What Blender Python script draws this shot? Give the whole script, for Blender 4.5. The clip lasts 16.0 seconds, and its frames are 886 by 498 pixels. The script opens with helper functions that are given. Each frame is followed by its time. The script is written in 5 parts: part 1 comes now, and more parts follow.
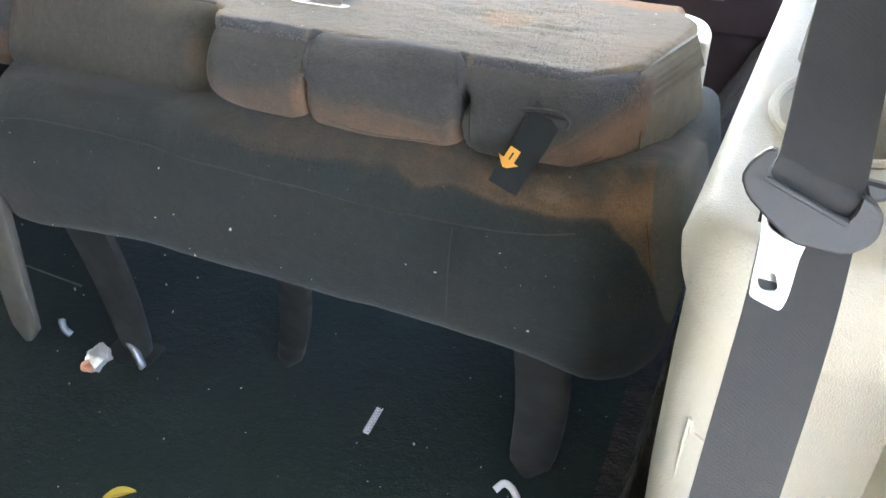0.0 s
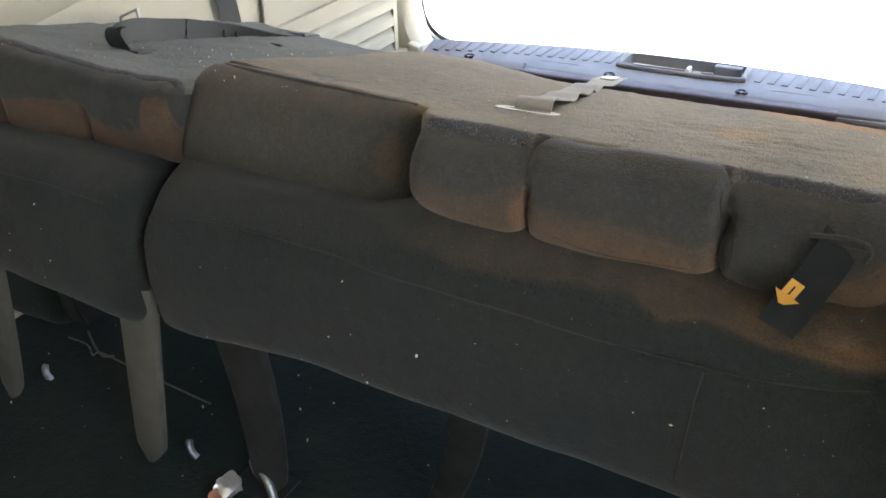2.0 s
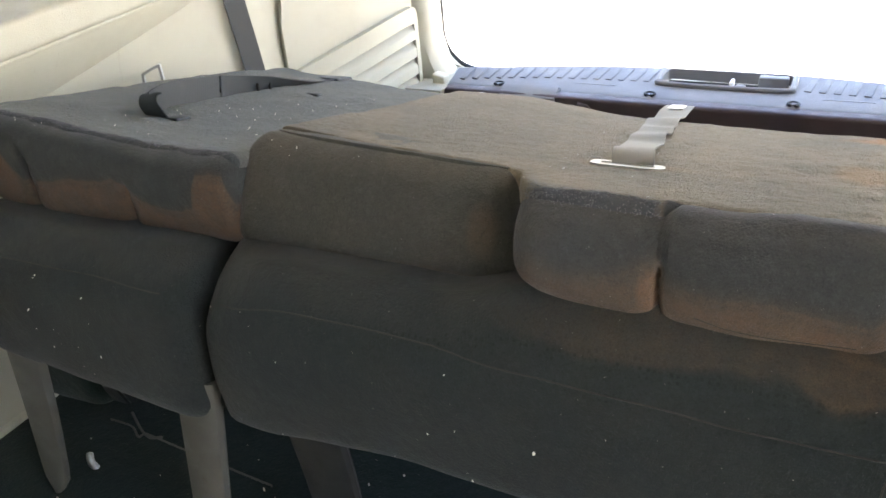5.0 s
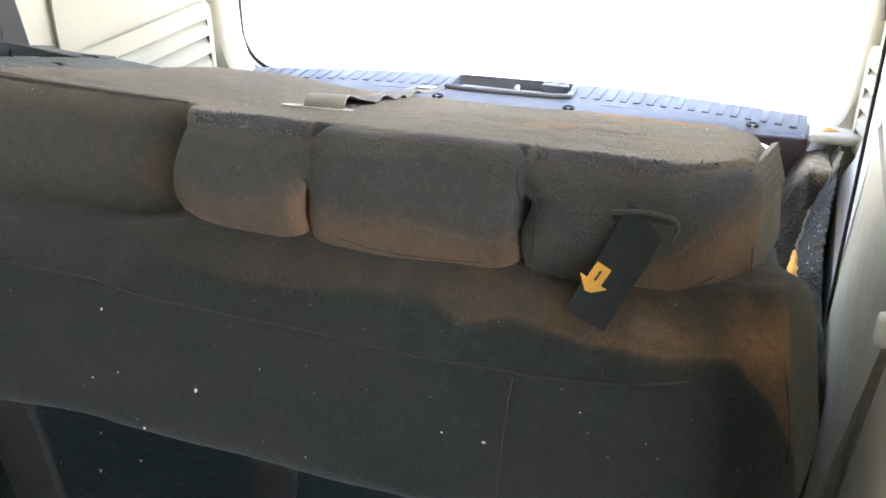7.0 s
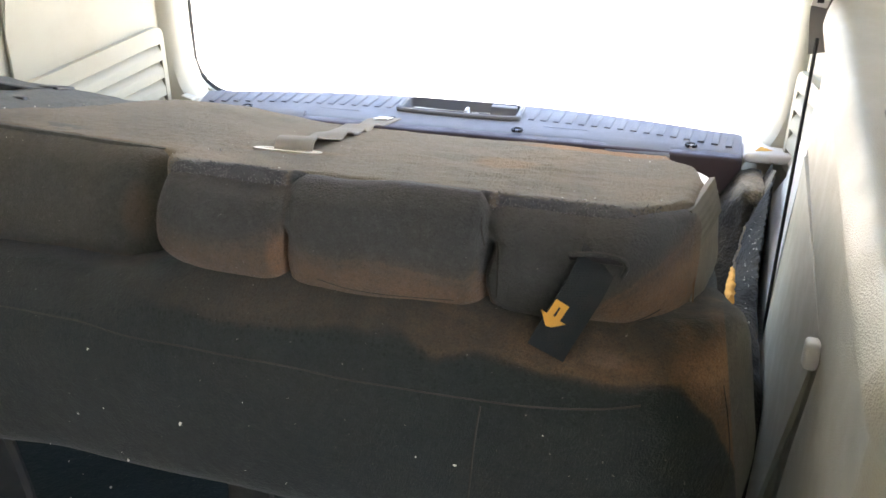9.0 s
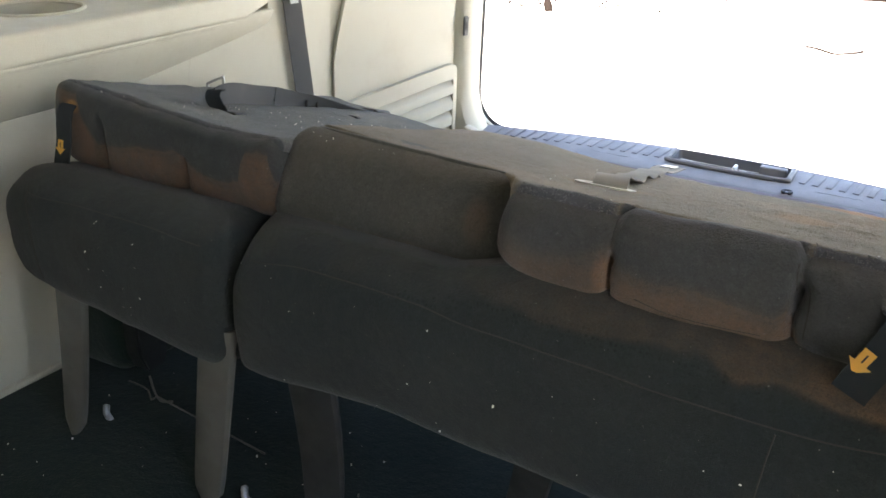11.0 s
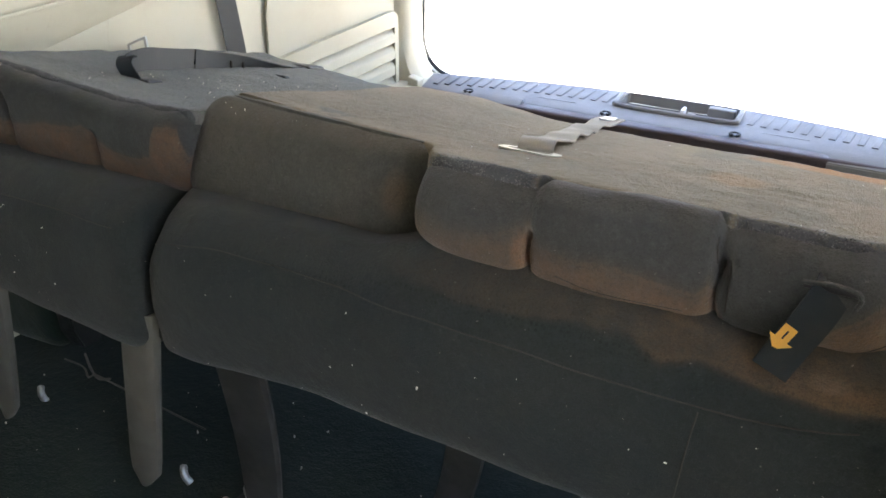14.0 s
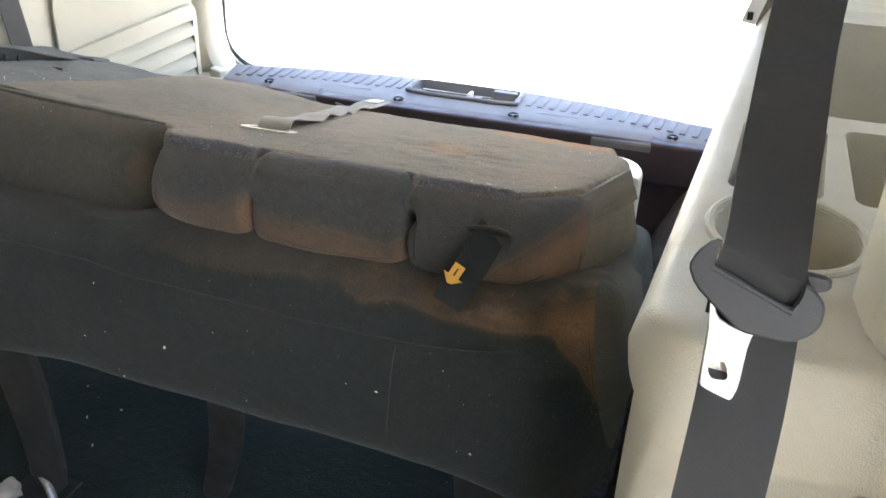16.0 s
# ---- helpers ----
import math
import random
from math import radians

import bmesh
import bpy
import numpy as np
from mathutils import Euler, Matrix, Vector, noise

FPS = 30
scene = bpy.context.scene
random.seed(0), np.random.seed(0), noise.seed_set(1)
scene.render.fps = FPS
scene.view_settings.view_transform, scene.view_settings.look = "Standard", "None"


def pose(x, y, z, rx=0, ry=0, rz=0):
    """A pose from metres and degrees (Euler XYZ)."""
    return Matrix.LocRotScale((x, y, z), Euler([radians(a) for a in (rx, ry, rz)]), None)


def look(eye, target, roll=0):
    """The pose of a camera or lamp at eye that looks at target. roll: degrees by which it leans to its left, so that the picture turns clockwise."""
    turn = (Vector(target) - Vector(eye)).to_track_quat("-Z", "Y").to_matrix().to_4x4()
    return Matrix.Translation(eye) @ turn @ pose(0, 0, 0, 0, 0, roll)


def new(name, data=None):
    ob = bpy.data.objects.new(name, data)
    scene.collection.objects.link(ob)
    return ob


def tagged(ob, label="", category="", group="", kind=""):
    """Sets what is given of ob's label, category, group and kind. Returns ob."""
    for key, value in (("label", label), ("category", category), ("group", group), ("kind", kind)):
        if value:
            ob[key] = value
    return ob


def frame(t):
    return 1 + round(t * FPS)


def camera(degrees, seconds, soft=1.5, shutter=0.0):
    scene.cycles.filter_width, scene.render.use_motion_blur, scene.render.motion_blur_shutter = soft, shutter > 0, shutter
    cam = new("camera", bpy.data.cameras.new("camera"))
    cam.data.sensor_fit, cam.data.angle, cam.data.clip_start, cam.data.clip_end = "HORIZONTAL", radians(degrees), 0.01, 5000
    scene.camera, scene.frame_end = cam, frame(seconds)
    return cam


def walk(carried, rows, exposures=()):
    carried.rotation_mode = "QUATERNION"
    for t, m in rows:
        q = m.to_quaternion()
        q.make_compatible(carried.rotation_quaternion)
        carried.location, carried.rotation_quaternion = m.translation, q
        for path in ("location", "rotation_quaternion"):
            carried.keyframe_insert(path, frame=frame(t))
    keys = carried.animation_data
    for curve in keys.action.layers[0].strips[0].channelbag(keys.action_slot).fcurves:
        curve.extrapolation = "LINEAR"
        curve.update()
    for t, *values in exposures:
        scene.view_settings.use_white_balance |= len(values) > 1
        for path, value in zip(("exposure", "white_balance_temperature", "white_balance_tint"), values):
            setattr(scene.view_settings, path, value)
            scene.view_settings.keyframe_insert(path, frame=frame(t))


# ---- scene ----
cam = camera(54.4, 16.0, soft=1.6)
PATH = [
    (0, (0.217, 0.383, 0.959), (-0.381, 1.858, -0.253), -1.1),
    (0.2, (0.148, 0.358, 0.958), (-0.496, 1.877, -0.173), -2.0),
    (0.5, (0.052, 0.361, 0.936), (-0.606, 1.909, -0.146), -1.2),
    (0.7, (0.022, 0.352, 0.933), (-0.658, 1.91, -0.12), -0.9),
    (1, (-0.003, 0.35, 0.956), (-0.756, 1.913, -0.04), -0.4),
    (1.3, (-0.009, 0.37, 0.952), (-0.866, 1.903, -0.006), -1.2),
    (1.5, (-0.015, 0.38, 0.944), (-0.862, 1.915, -0.019), -1.4),
    (2, (0.041, 0.428, 0.887), (-0.776, 1.98, -0.074), -0.8),
    (2.5, (0.111, 0.45, 0.88), (-0.55, 2.073, -0.084), -0.7),
    (3, (0.13, 0.448, 0.864), (-0.447, 2.099, -0.107), -0.5),
    (3.5, (0.126, 0.462, 0.845), (-0.442, 2.11, -0.134), -0.5),
    (4, (0.029, 0.488, 0.879), (-0.517, 2.145, -0.099), -1.0),
    (4.2, (-0.028, 0.496, 0.894), (-0.634, 2.137, -0.075), -1.8),
    (4.5, (-0.078, 0.491, 0.904), (-0.809, 2.085, -0.058), -4.0),
    (4.7, (-0.097, 0.488, 0.909), (-0.916, 2.044, -0.044), -4.9),
    (6.8, (0.041, 0.516, 0.815), (-0.653, 2.184, -0.041), -0.1),
    (7, (0.074, 0.521, 0.808), (-0.475, 2.238, -0.058), 0.3),
    (7.5, (0.104, 0.519, 0.787), (-0.324, 2.271, -0.079), 1.3),
    (8, (0.11, 0.519, 0.782), (-0.287, 2.275, -0.09), 1.7),
    (8.5, (0.092, 0.506, 0.806), (-0.292, 2.264, -0.066), 1.5),
    (9, (0.067, 0.478, 0.856), (-0.365, 2.236, 0.005), 0.9),
    (9.2, (0.056, 0.469, 0.859), (-0.378, 2.23, 0.016), 1.5),
    (9.5, (0.028, 0.466, 0.879), (-0.462, 2.24, 0.095), 1.4),
    (9.7, (0.008, 0.446, 0.898), (-0.567, 2.211, 0.15), 1.3),
    (9.8, (0.004, 0.427, 0.904), (-0.642, 2.17, 0.165), 0.8),
    (10, (0.01, 0.375, 0.901), (-0.747, 2.078, 0.174), 1.2),
    (10.2, (0.022, 0.315, 0.881), (-0.859, 1.958, 0.157), 3.0),
    (12.3, (-0.004, 0.376, 0.893), (-0.894, 1.93, 0.002), 1.4),
    (12.5, (-0.001, 0.371, 0.896), (-0.878, 1.925, -0.006), 1.4),
    (13, (0.012, 0.393, 0.904), (-0.845, 1.958, 0.0), 1.5),
    (13.5, (0.018, 0.404, 0.907), (-0.808, 1.984, 0.002), 1.5),
    (14, (0.036, 0.408, 0.903), (-0.774, 1.999, 0.0), 1.1),
    (14.5, (0.053, 0.418, 0.903), (-0.741, 2.016, -0.001), 0.7),
    (15, (0.085, 0.421, 0.897), (-0.649, 2.044, -0.012), 0.6),
    (15.3, (0.115, 0.415, 0.935), (-0.522, 2.076, 0.022), 2.2),
    (15.5, (0.141, 0.427, 0.933), (-0.445, 2.109, 0.024), 2.6),
    (15.8, (0.180, 0.394, 0.932), (-0.340, 2.1, 0.023), 3.2),
    (16, (0.212, 0.36, 0.927), (-0.304, 2.066, 0.02), 2.7),
]
EXPOSURES = [(0.0, 4.62, 6750, 16), (0.5, 4.42, 7450, 16), (0.9, 3.77, 7550, 16), (1.5, 3.47, 7850, 16), (2.5, 3.87, 7650, 16), (3.0, 4.27, 7450, 15), (3.5, 4.87, 7350, 15), (4.0, 5.02, 7350, 15), (4.5, 3.72, 7650, 16), (7.0, 4.07, 7550, 16), (9.0, 3.72, 7650, 17), (10.0, 2.95, 7450, 15), (12.5, 4.02, 7450, 16), (13.0, 4.07, 7450, 16), (14.0, 3.62, 7550, 16), (16.0, 3.77, 7450, 16)]
walk(cam, [(t, look(eye, target, roll)) for t, eye, target, roll in PATH], EXPOSURES)

# ---- light ----
SUN_DIR = Vector((0.0, -0.5, 0.95)).normalized()   # towards the sun: high, ahead of the van
world = bpy.data.worlds.new("world")
scene.world = world
world.use_nodes = True
wn = world.node_tree
sky = wn.nodes.new("ShaderNodeTexSky")
sky.sky_type = "NISHITA"
sky.sun_disc = False
sky.sun_elevation = math.asin(SUN_DIR.z)
sky.sun_rotation = math.atan2(SUN_DIR.x, SUN_DIR.y)
wn.links.new(sky.outputs[0], wn.nodes["Background"].inputs[0])
wn.nodes["Background"].inputs[1].default_value = 0.15
sun = new("sun", bpy.data.lights.new("sun", "SUN"))
sun.data.energy, sun.data.angle, sun.data.color = 5.0, radians(0.5), (1.0, 0.95, 0.88)
sun.matrix_world = look(SUN_DIR * 30, (0, 0, 0))
tagged(sun, "sunlight", "sun", kind="structure")


# ---- materials ----
def mat(name, build):
    m = bpy.data.materials.new(name)
    m.use_nodes = True
    nt = m.node_tree
    b = nt.nodes["Principled BSDF"]
    build(N(nt), b)
    return m


class N:
    """Short hand for shader nodes."""

    def __init__(self, nt):
        self.nt = nt
        self.pos = nt.nodes.new("ShaderNodeNewGeometry").outputs["Position"]

    def link(self, a, b):
        self.nt.links.new(a, b)

    def put(self, sock, v):
        if hasattr(v, "is_output"):
            self.link(v, sock)
        elif isinstance(v, tuple) and len(v) == 3 and sock.type == "RGBA":
            sock.default_value = (*v, 1)
        else:
            sock.default_value = v

    def noise(self, scale, detail=4, rough=0.55, vec=None, out=0):
        n = self.nt.nodes.new("ShaderNodeTexNoise")
        self.link(vec or self.pos, n.inputs["Vector"])
        n.inputs["Scale"].default_value, n.inputs["Detail"].default_value, n.inputs["Roughness"].default_value = scale, detail, rough
        return n.outputs[out]

    def voro(self, scale, vec=None):
        n = self.nt.nodes.new("ShaderNodeTexVoronoi")
        self.link(vec or self.pos, n.inputs["Vector"])
        n.inputs["Scale"].default_value = scale
        return n.outputs[0]

    def ramp(self, f, a, b, lo=0.0, hi=1.0):
        n = self.nt.nodes.new("ShaderNodeMapRange")
        n.interpolation_type = "SMOOTHSTEP"
        self.link(f, n.inputs[0])
        for k, v in zip((1, 2, 3, 4), (a, b, lo, hi)):
            n.inputs[k].default_value = v
        return n.outputs[0]

    def math(self, op, a, b=0.0):
        n = self.nt.nodes.new("ShaderNodeMath")
        n.operation = op
        self.put(n.inputs[0], a)
        self.put(n.inputs[1], b)
        return n.outputs[0]

    def mix(self, f, a, b):
        n = self.nt.nodes.new("ShaderNodeMix")
        n.data_type = "RGBA"
        self.put(n.inputs[0], f)
        self.put(n.inputs[6], a)
        self.put(n.inputs[7], b)
        return n.outputs[2]

    def axis(self, i):
        n = self.nt.nodes.new("ShaderNodeSeparateXYZ")
        self.link(self.pos, n.inputs[0])
        return n.outputs[i]

    def scaled(self, sx, sy, sz):
        n = self.nt.nodes.new("ShaderNodeMapping")
        self.link(self.pos, n.inputs[0])
        n.inputs["Scale"].default_value = (sx, sy, sz)
        return n.outputs[0]

    def spot(self, c, r, soft=0.5):
        """1 inside an ellipsoid stain, fading outward, with a ragged edge."""
        m = self.nt.nodes.new("ShaderNodeMapping")
        self.link(self.pos, m.inputs[0])
        m.vector_type = "POINT"
        m.inputs["Scale"].default_value = tuple(1 / k for k in r)
        m.inputs["Location"].default_value = tuple(-a / k for a, k in zip(c, r))
        n = self.nt.nodes.new("ShaderNodeVectorMath")
        n.operation = "LENGTH"
        self.link(m.outputs[0], n.inputs[0])
        d = self.math("ADD", n.outputs["Value"], self.math("MULTIPLY", self.math("SUBTRACT", self.noise(22, 5), 0.5), 0.9))
        return self.ramp(d, 1.0 + soft * 0.5, 1.0 - soft, 0.0, 1.0)

    def profile(self, f, pts):
        """The height of a line through points at f."""
        out = None
        for (a, u), (b, v) in zip(pts, pts[1:]):
            n = self.nt.nodes.new("ShaderNodeMapRange")
            self.link(f, n.inputs[0])
            for k, w in zip((1, 2, 3, 4), (a, b, 0.0, v - u)):
                n.inputs[k].default_value = w
            out = n.outputs[0] if out is None else self.math("ADD", out, n.outputs[0])
        return self.math("ADD", out, pts[0][1])

    def under(self, pts, rag=0.010, soft=0.009):
        """Signed, ragged distance of a point below a tide line drawn along x, and its mask."""
        wob = self.math("MULTIPLY", self.math("SUBTRACT", self.noise(19, 7, 0.66, self.scaled(1, 0.3, 1)), 0.5), rag * 2)
        d = self.math("ADD", self.math("SUBTRACT", self.profile(self.axis(0), pts), self.axis(2)), wob)
        return d, self.ramp(d, -soft, soft)

    def bump(self, b, h, dist, strength=1.0):
        n = self.nt.nodes.new("ShaderNodeBump")
        n.inputs["Distance"].default_value, n.inputs["Strength"].default_value = dist, strength
        self.link(h, n.inputs["Height"])
        self.link(n.outputs[0], b.inputs["Normal"])


def fabric(base, dust, spots=(), weave=900.0, amount=0.35, fuzz=0.0015, settle=None, rims=(), perforated=None, tides=(), patches=(), side_cloth=None, streak=0.0, melt=0.009, wraps=()):
    def build(n, b):
        big, fine = n.noise(7, 6, 0.6), n.noise(weave, 2)
        f = n.math("MULTIPLY", n.ramp(big, 0.42, 0.75), amount)
        for c, r, k in spots:
            f = n.math("MAXIMUM", f, n.math("MULTIPLY", n.spot(c, r, 0.55), k))
        col = n.mix(f, base, dust)
        for pts, tone, k, fade, above in tides:
            d, m = n.under(pts, soft=melt)
            if above:
                m = n.math("SUBTRACT", 1.0, m)
            m = n.math("MULTIPLY", m, n.ramp(n.noise(34, 5, 0.65), 0.25, 0.72, k * 0.5, k))
            if fade:
                m = n.math("MULTIPLY", m, n.ramp(n.axis(0), fade[0], fade[1], fade[2], 1.0))
            col = n.mix(m, col, tone)
            rim = n.math("MULTIPLY", n.ramp(n.math("ABSOLUTE", d), 0.004, 0.0005), k * 0.22)
            if fade:
                rim = n.math("MULTIPLY", rim, n.ramp(n.axis(0), fade[0], fade[1], 0.0, 1.0))
            col = n.mix(rim, col, tuple(min(0.5, v * 1.35) for v in tone))
        for c, r, tone, k in patches:
            col = n.mix(n.math("MULTIPLY", n.spot(c, r, 0.5), k), col, tone)
        if side_cloth:
            e = n.math("SUBTRACT", n.axis(0), n.math("ADD", side_cloth[0], n.math("MULTIPLY", n.math("SUBTRACT", side_cloth[1], n.axis(2)), side_cloth[2])))
            col = n.mix(n.ramp(e, -0.001, 0.001), col, side_cloth[3])
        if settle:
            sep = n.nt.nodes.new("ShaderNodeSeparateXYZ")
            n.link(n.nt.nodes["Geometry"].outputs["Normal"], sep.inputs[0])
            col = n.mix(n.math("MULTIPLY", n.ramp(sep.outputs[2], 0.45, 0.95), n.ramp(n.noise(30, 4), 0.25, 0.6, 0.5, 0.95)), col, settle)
        col = n.mix(n.ramp(fine, 0.25, 0.75, 0.0, 0.35), col, tuple(k * 0.45 for k in base))
        col = n.mix(n.ramp(n.noise(90, 4, 0.7), 0.42, 0.72, 0.0, 0.2), col, tuple(min(0.6, k * 1.7) for k in base))
        col = n.mix(n.ramp(n.noise(310, 3, 0.75), 0.36, 0.50, 0.22, 0.0), col, tuple(k * 0.3 for k in base))
        col = n.mix(n.ramp(n.noise(240, 3, 0.75), 0.54, 0.68, 0.0, 0.16), col, tuple(min(0.6, k * 2.0) for k in base))
        for c, r in rims:
            col = n.mix(n.math("MULTIPLY", n.spot(c, r, 0.5), n.ramp(n.noise(210, 3, 0.7), 0.40, 0.60, 0.40, 0.92)), col, (0.098, 0.104, 0.110))
        for x0, x1, y1, tone in wraps:
            edge = n.math("ADD", n.axis(1), n.math("MULTIPLY", n.math("SUBTRACT", n.noise(55, 4), 0.5), 0.008))
            over = n.math("MULTIPLY", n.ramp(n.axis(0), x0 - 0.003, x0 + 0.003), n.ramp(n.axis(0), x1 + 0.003, x1 - 0.003))
            col = n.mix(n.math("MULTIPLY", over, n.ramp(edge, y1 + 0.0015, y1 - 0.0015)), col, tone)
        if perforated:
            v = n.nt.nodes.new("ShaderNodeTexVoronoi")
            n.link(n.scaled(1, 0.3, 1), v.inputs["Vector"])
            v.inputs["Scale"].default_value, v.inputs["Randomness"].default_value = 165.0, 0.3
            holes = n.math("MULTIPLY", n.ramp(v.outputs[0], 0.32, 0.16), n.spot(*perforated, 0.4))
            col = n.mix(n.math("MULTIPLY", holes, 0.4), col, tuple(k * 0.25 for k in base))
        lint = n.ramp(n.noise(330, 1), 0.785, 0.80)
        col = n.mix(n.math("MULTIPLY", lint, 0.4), col, (0.35, 0.33, 0.3))
        n.put(b.inputs["Base Color"], col)
        b.inputs["Roughness"].default_value = 0.95
        b.inputs["Specular IOR Level"].default_value = 0.15
        b.inputs["Sheen Weight"].default_value = 0.10
        b.inputs["Sheen Roughness"].default_value = 0.5
        h = n.math("ADD", n.noise(weave * 0.6, 3), n.math("MULTIPLY", n.noise(60, 4), 1.5))
        if streak:
            h = n.math("ADD", h, n.math("MULTIPLY", n.noise(1.0, 3, 0.6, n.scaled(420, 95, 200)), streak))
            h = n.math("ADD", h, n.math("MULTIPLY", n.noise(1.0, 4, 0.6, n.scaled(60, 130, 60)), streak * 0.8))
        n.bump(b, h, fuzz, 0.8)
    return build


def plastic(base, rough=0.55, grain=900.0, depth=0.0004, dirt=(0.30, 0.24, 0.16), amount=0.25, spec=0.4, leather=0.0):
    def build(n, b):
        f = n.math("MULTIPLY", n.ramp(n.noise(4.5, 7, 0.65), 0.48, 0.78), amount)
        f2 = n.ramp(n.noise(45, 4, 0.7, n.scaled(1, 1, 0.25)), 0.62, 0.75, 0.0, amount * 0.8)
        col = n.mix(n.math("MAXIMUM", f, f2), base, dirt)
        if leather:
            scuff = n.math("MULTIPLY", n.ramp(n.noise(1.0, 4, 0.7, n.scaled(160, 160, 9)), 0.70, 0.78), n.ramp(n.noise(6, 4), 0.5, 0.7))
            col = n.mix(n.math("MULTIPLY", scuff, 0.35), col, tuple(min(0.8, k * 1.35) for k in base))
        n.put(b.inputs["Base Color"], col)
        n.put(b.inputs["Roughness"], n.ramp(n.noise(25, 4), 0.3, 0.7, rough - 0.08, rough + 0.12))
        b.inputs["Specular IOR Level"].default_value = spec
        h = n.voro(grain)
        if leather:
            h = n.math("ADD", n.voro(leather), n.math("MULTIPLY", n.noise(leather * 0.7, 3, 0.6), 0.4))
        n.bump(b, h, depth, 0.7)
    return build


DUST = (0.185, 0.112, 0.064)
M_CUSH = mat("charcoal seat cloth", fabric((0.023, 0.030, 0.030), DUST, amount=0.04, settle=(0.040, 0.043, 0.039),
    tides=[([(-1.26, 0.486), (-0.70, 0.488), (-0.45, 0.503), (-0.387, 0.503), (-0.25, 0.489), (-0.156, 0.499), (-0.11, 0.497), (-0.077, 0.484), (-0.045, 0.494), (-0.02, 0.490), (0.066, 0.482), (0.112, 0.488), (0.138, 0.462), (0.153, 0.435), (0.165, 0.405), (0.19, 0.395)], (0.205, 0.122, 0.066), 0.92, (-0.42, 0.12, 0.28), True)],
    patches=[((0.145, 1.12, 0.50), (0.045, 0.10, 0.035), (0.30, 0.170, 0.088), 0.8), ((0.055, 1.06, 0.497), (0.016, 0.04, 0.006), (0.24, 0.17, 0.12), 0.6)],
    side_cloth=(0.152, 0.470, 0.20, (0.125, 0.120, 0.096)), perforated=((-0.20, 1.05, 0.470), (0.38, 0.06, 0.022))))
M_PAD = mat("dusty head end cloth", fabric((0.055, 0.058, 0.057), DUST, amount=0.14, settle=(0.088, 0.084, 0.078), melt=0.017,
    tides=[([(-0.37, 0.552), (-0.327, 0.552), (-0.30, 0.541), (-0.259, 0.546), (-0.235, 0.558), (-0.219, 0.570), (-0.213, 0.545), (-0.177, 0.541), (-0.135, 0.545), (-0.099, 0.538), (-0.063, 0.534), (-0.055, 0.545), (-0.035, 0.503), (0.0, 0.503), (0.041, 0.523), (0.056, 0.541), (0.071, 0.556), (0.096, 0.566), (0.16, 0.585)], DUST, 0.85, (-0.36, 0.10, 0.55), False)],
    patches=[((0.105, 1.13, 0.535), (0.036, 0.08, 0.026), (0.29, 0.165, 0.090), 0.75), ((-0.226, 1.09, 0.535), (0.012, 0.05, 0.022), (0.22, 0.125, 0.07), 0.6)]))
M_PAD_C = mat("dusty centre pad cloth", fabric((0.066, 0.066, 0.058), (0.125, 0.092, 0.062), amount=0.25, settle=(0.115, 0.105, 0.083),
    patches=[((-0.400, 1.14, 0.535), (0.018, 0.06, 0.030), (0.15, 0.10, 0.068), 0.4), ((-0.50, 1.14, 0.48), (0.14, 0.06, 0.012), (0.12, 0.09, 0.06), 0.4)]))
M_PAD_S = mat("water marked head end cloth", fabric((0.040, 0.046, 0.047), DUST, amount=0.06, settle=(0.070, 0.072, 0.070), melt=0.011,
    tides=[([(-1.14, 0.585), (-1.055, 0.585), (-1.045, 0.553), (-1.019, 0.515), (-0.94, 0.523), (-0.865, 0.531), (-0.848, 0.520), (-0.80, 0.508), (-0.762, 0.508), (-0.744, 0.514), (-0.737, 0.540), (-0.732, 0.556), (-0.712, 0.560), (-0.700, 0.556), (-0.694, 0.520), (-0.68, 0.50)], (0.140, 0.083, 0.050), 0.9, None, False)],
    patches=[((-1.064, 1.146, 0.566), (0.014, 0.06, 0.011), (0.36, 0.185, 0.055), 0.9), ((-1.10, 1.16, 0.54), (0.022, 0.08, 0.05), (0.06, 0.062, 0.058), 0.9)]))
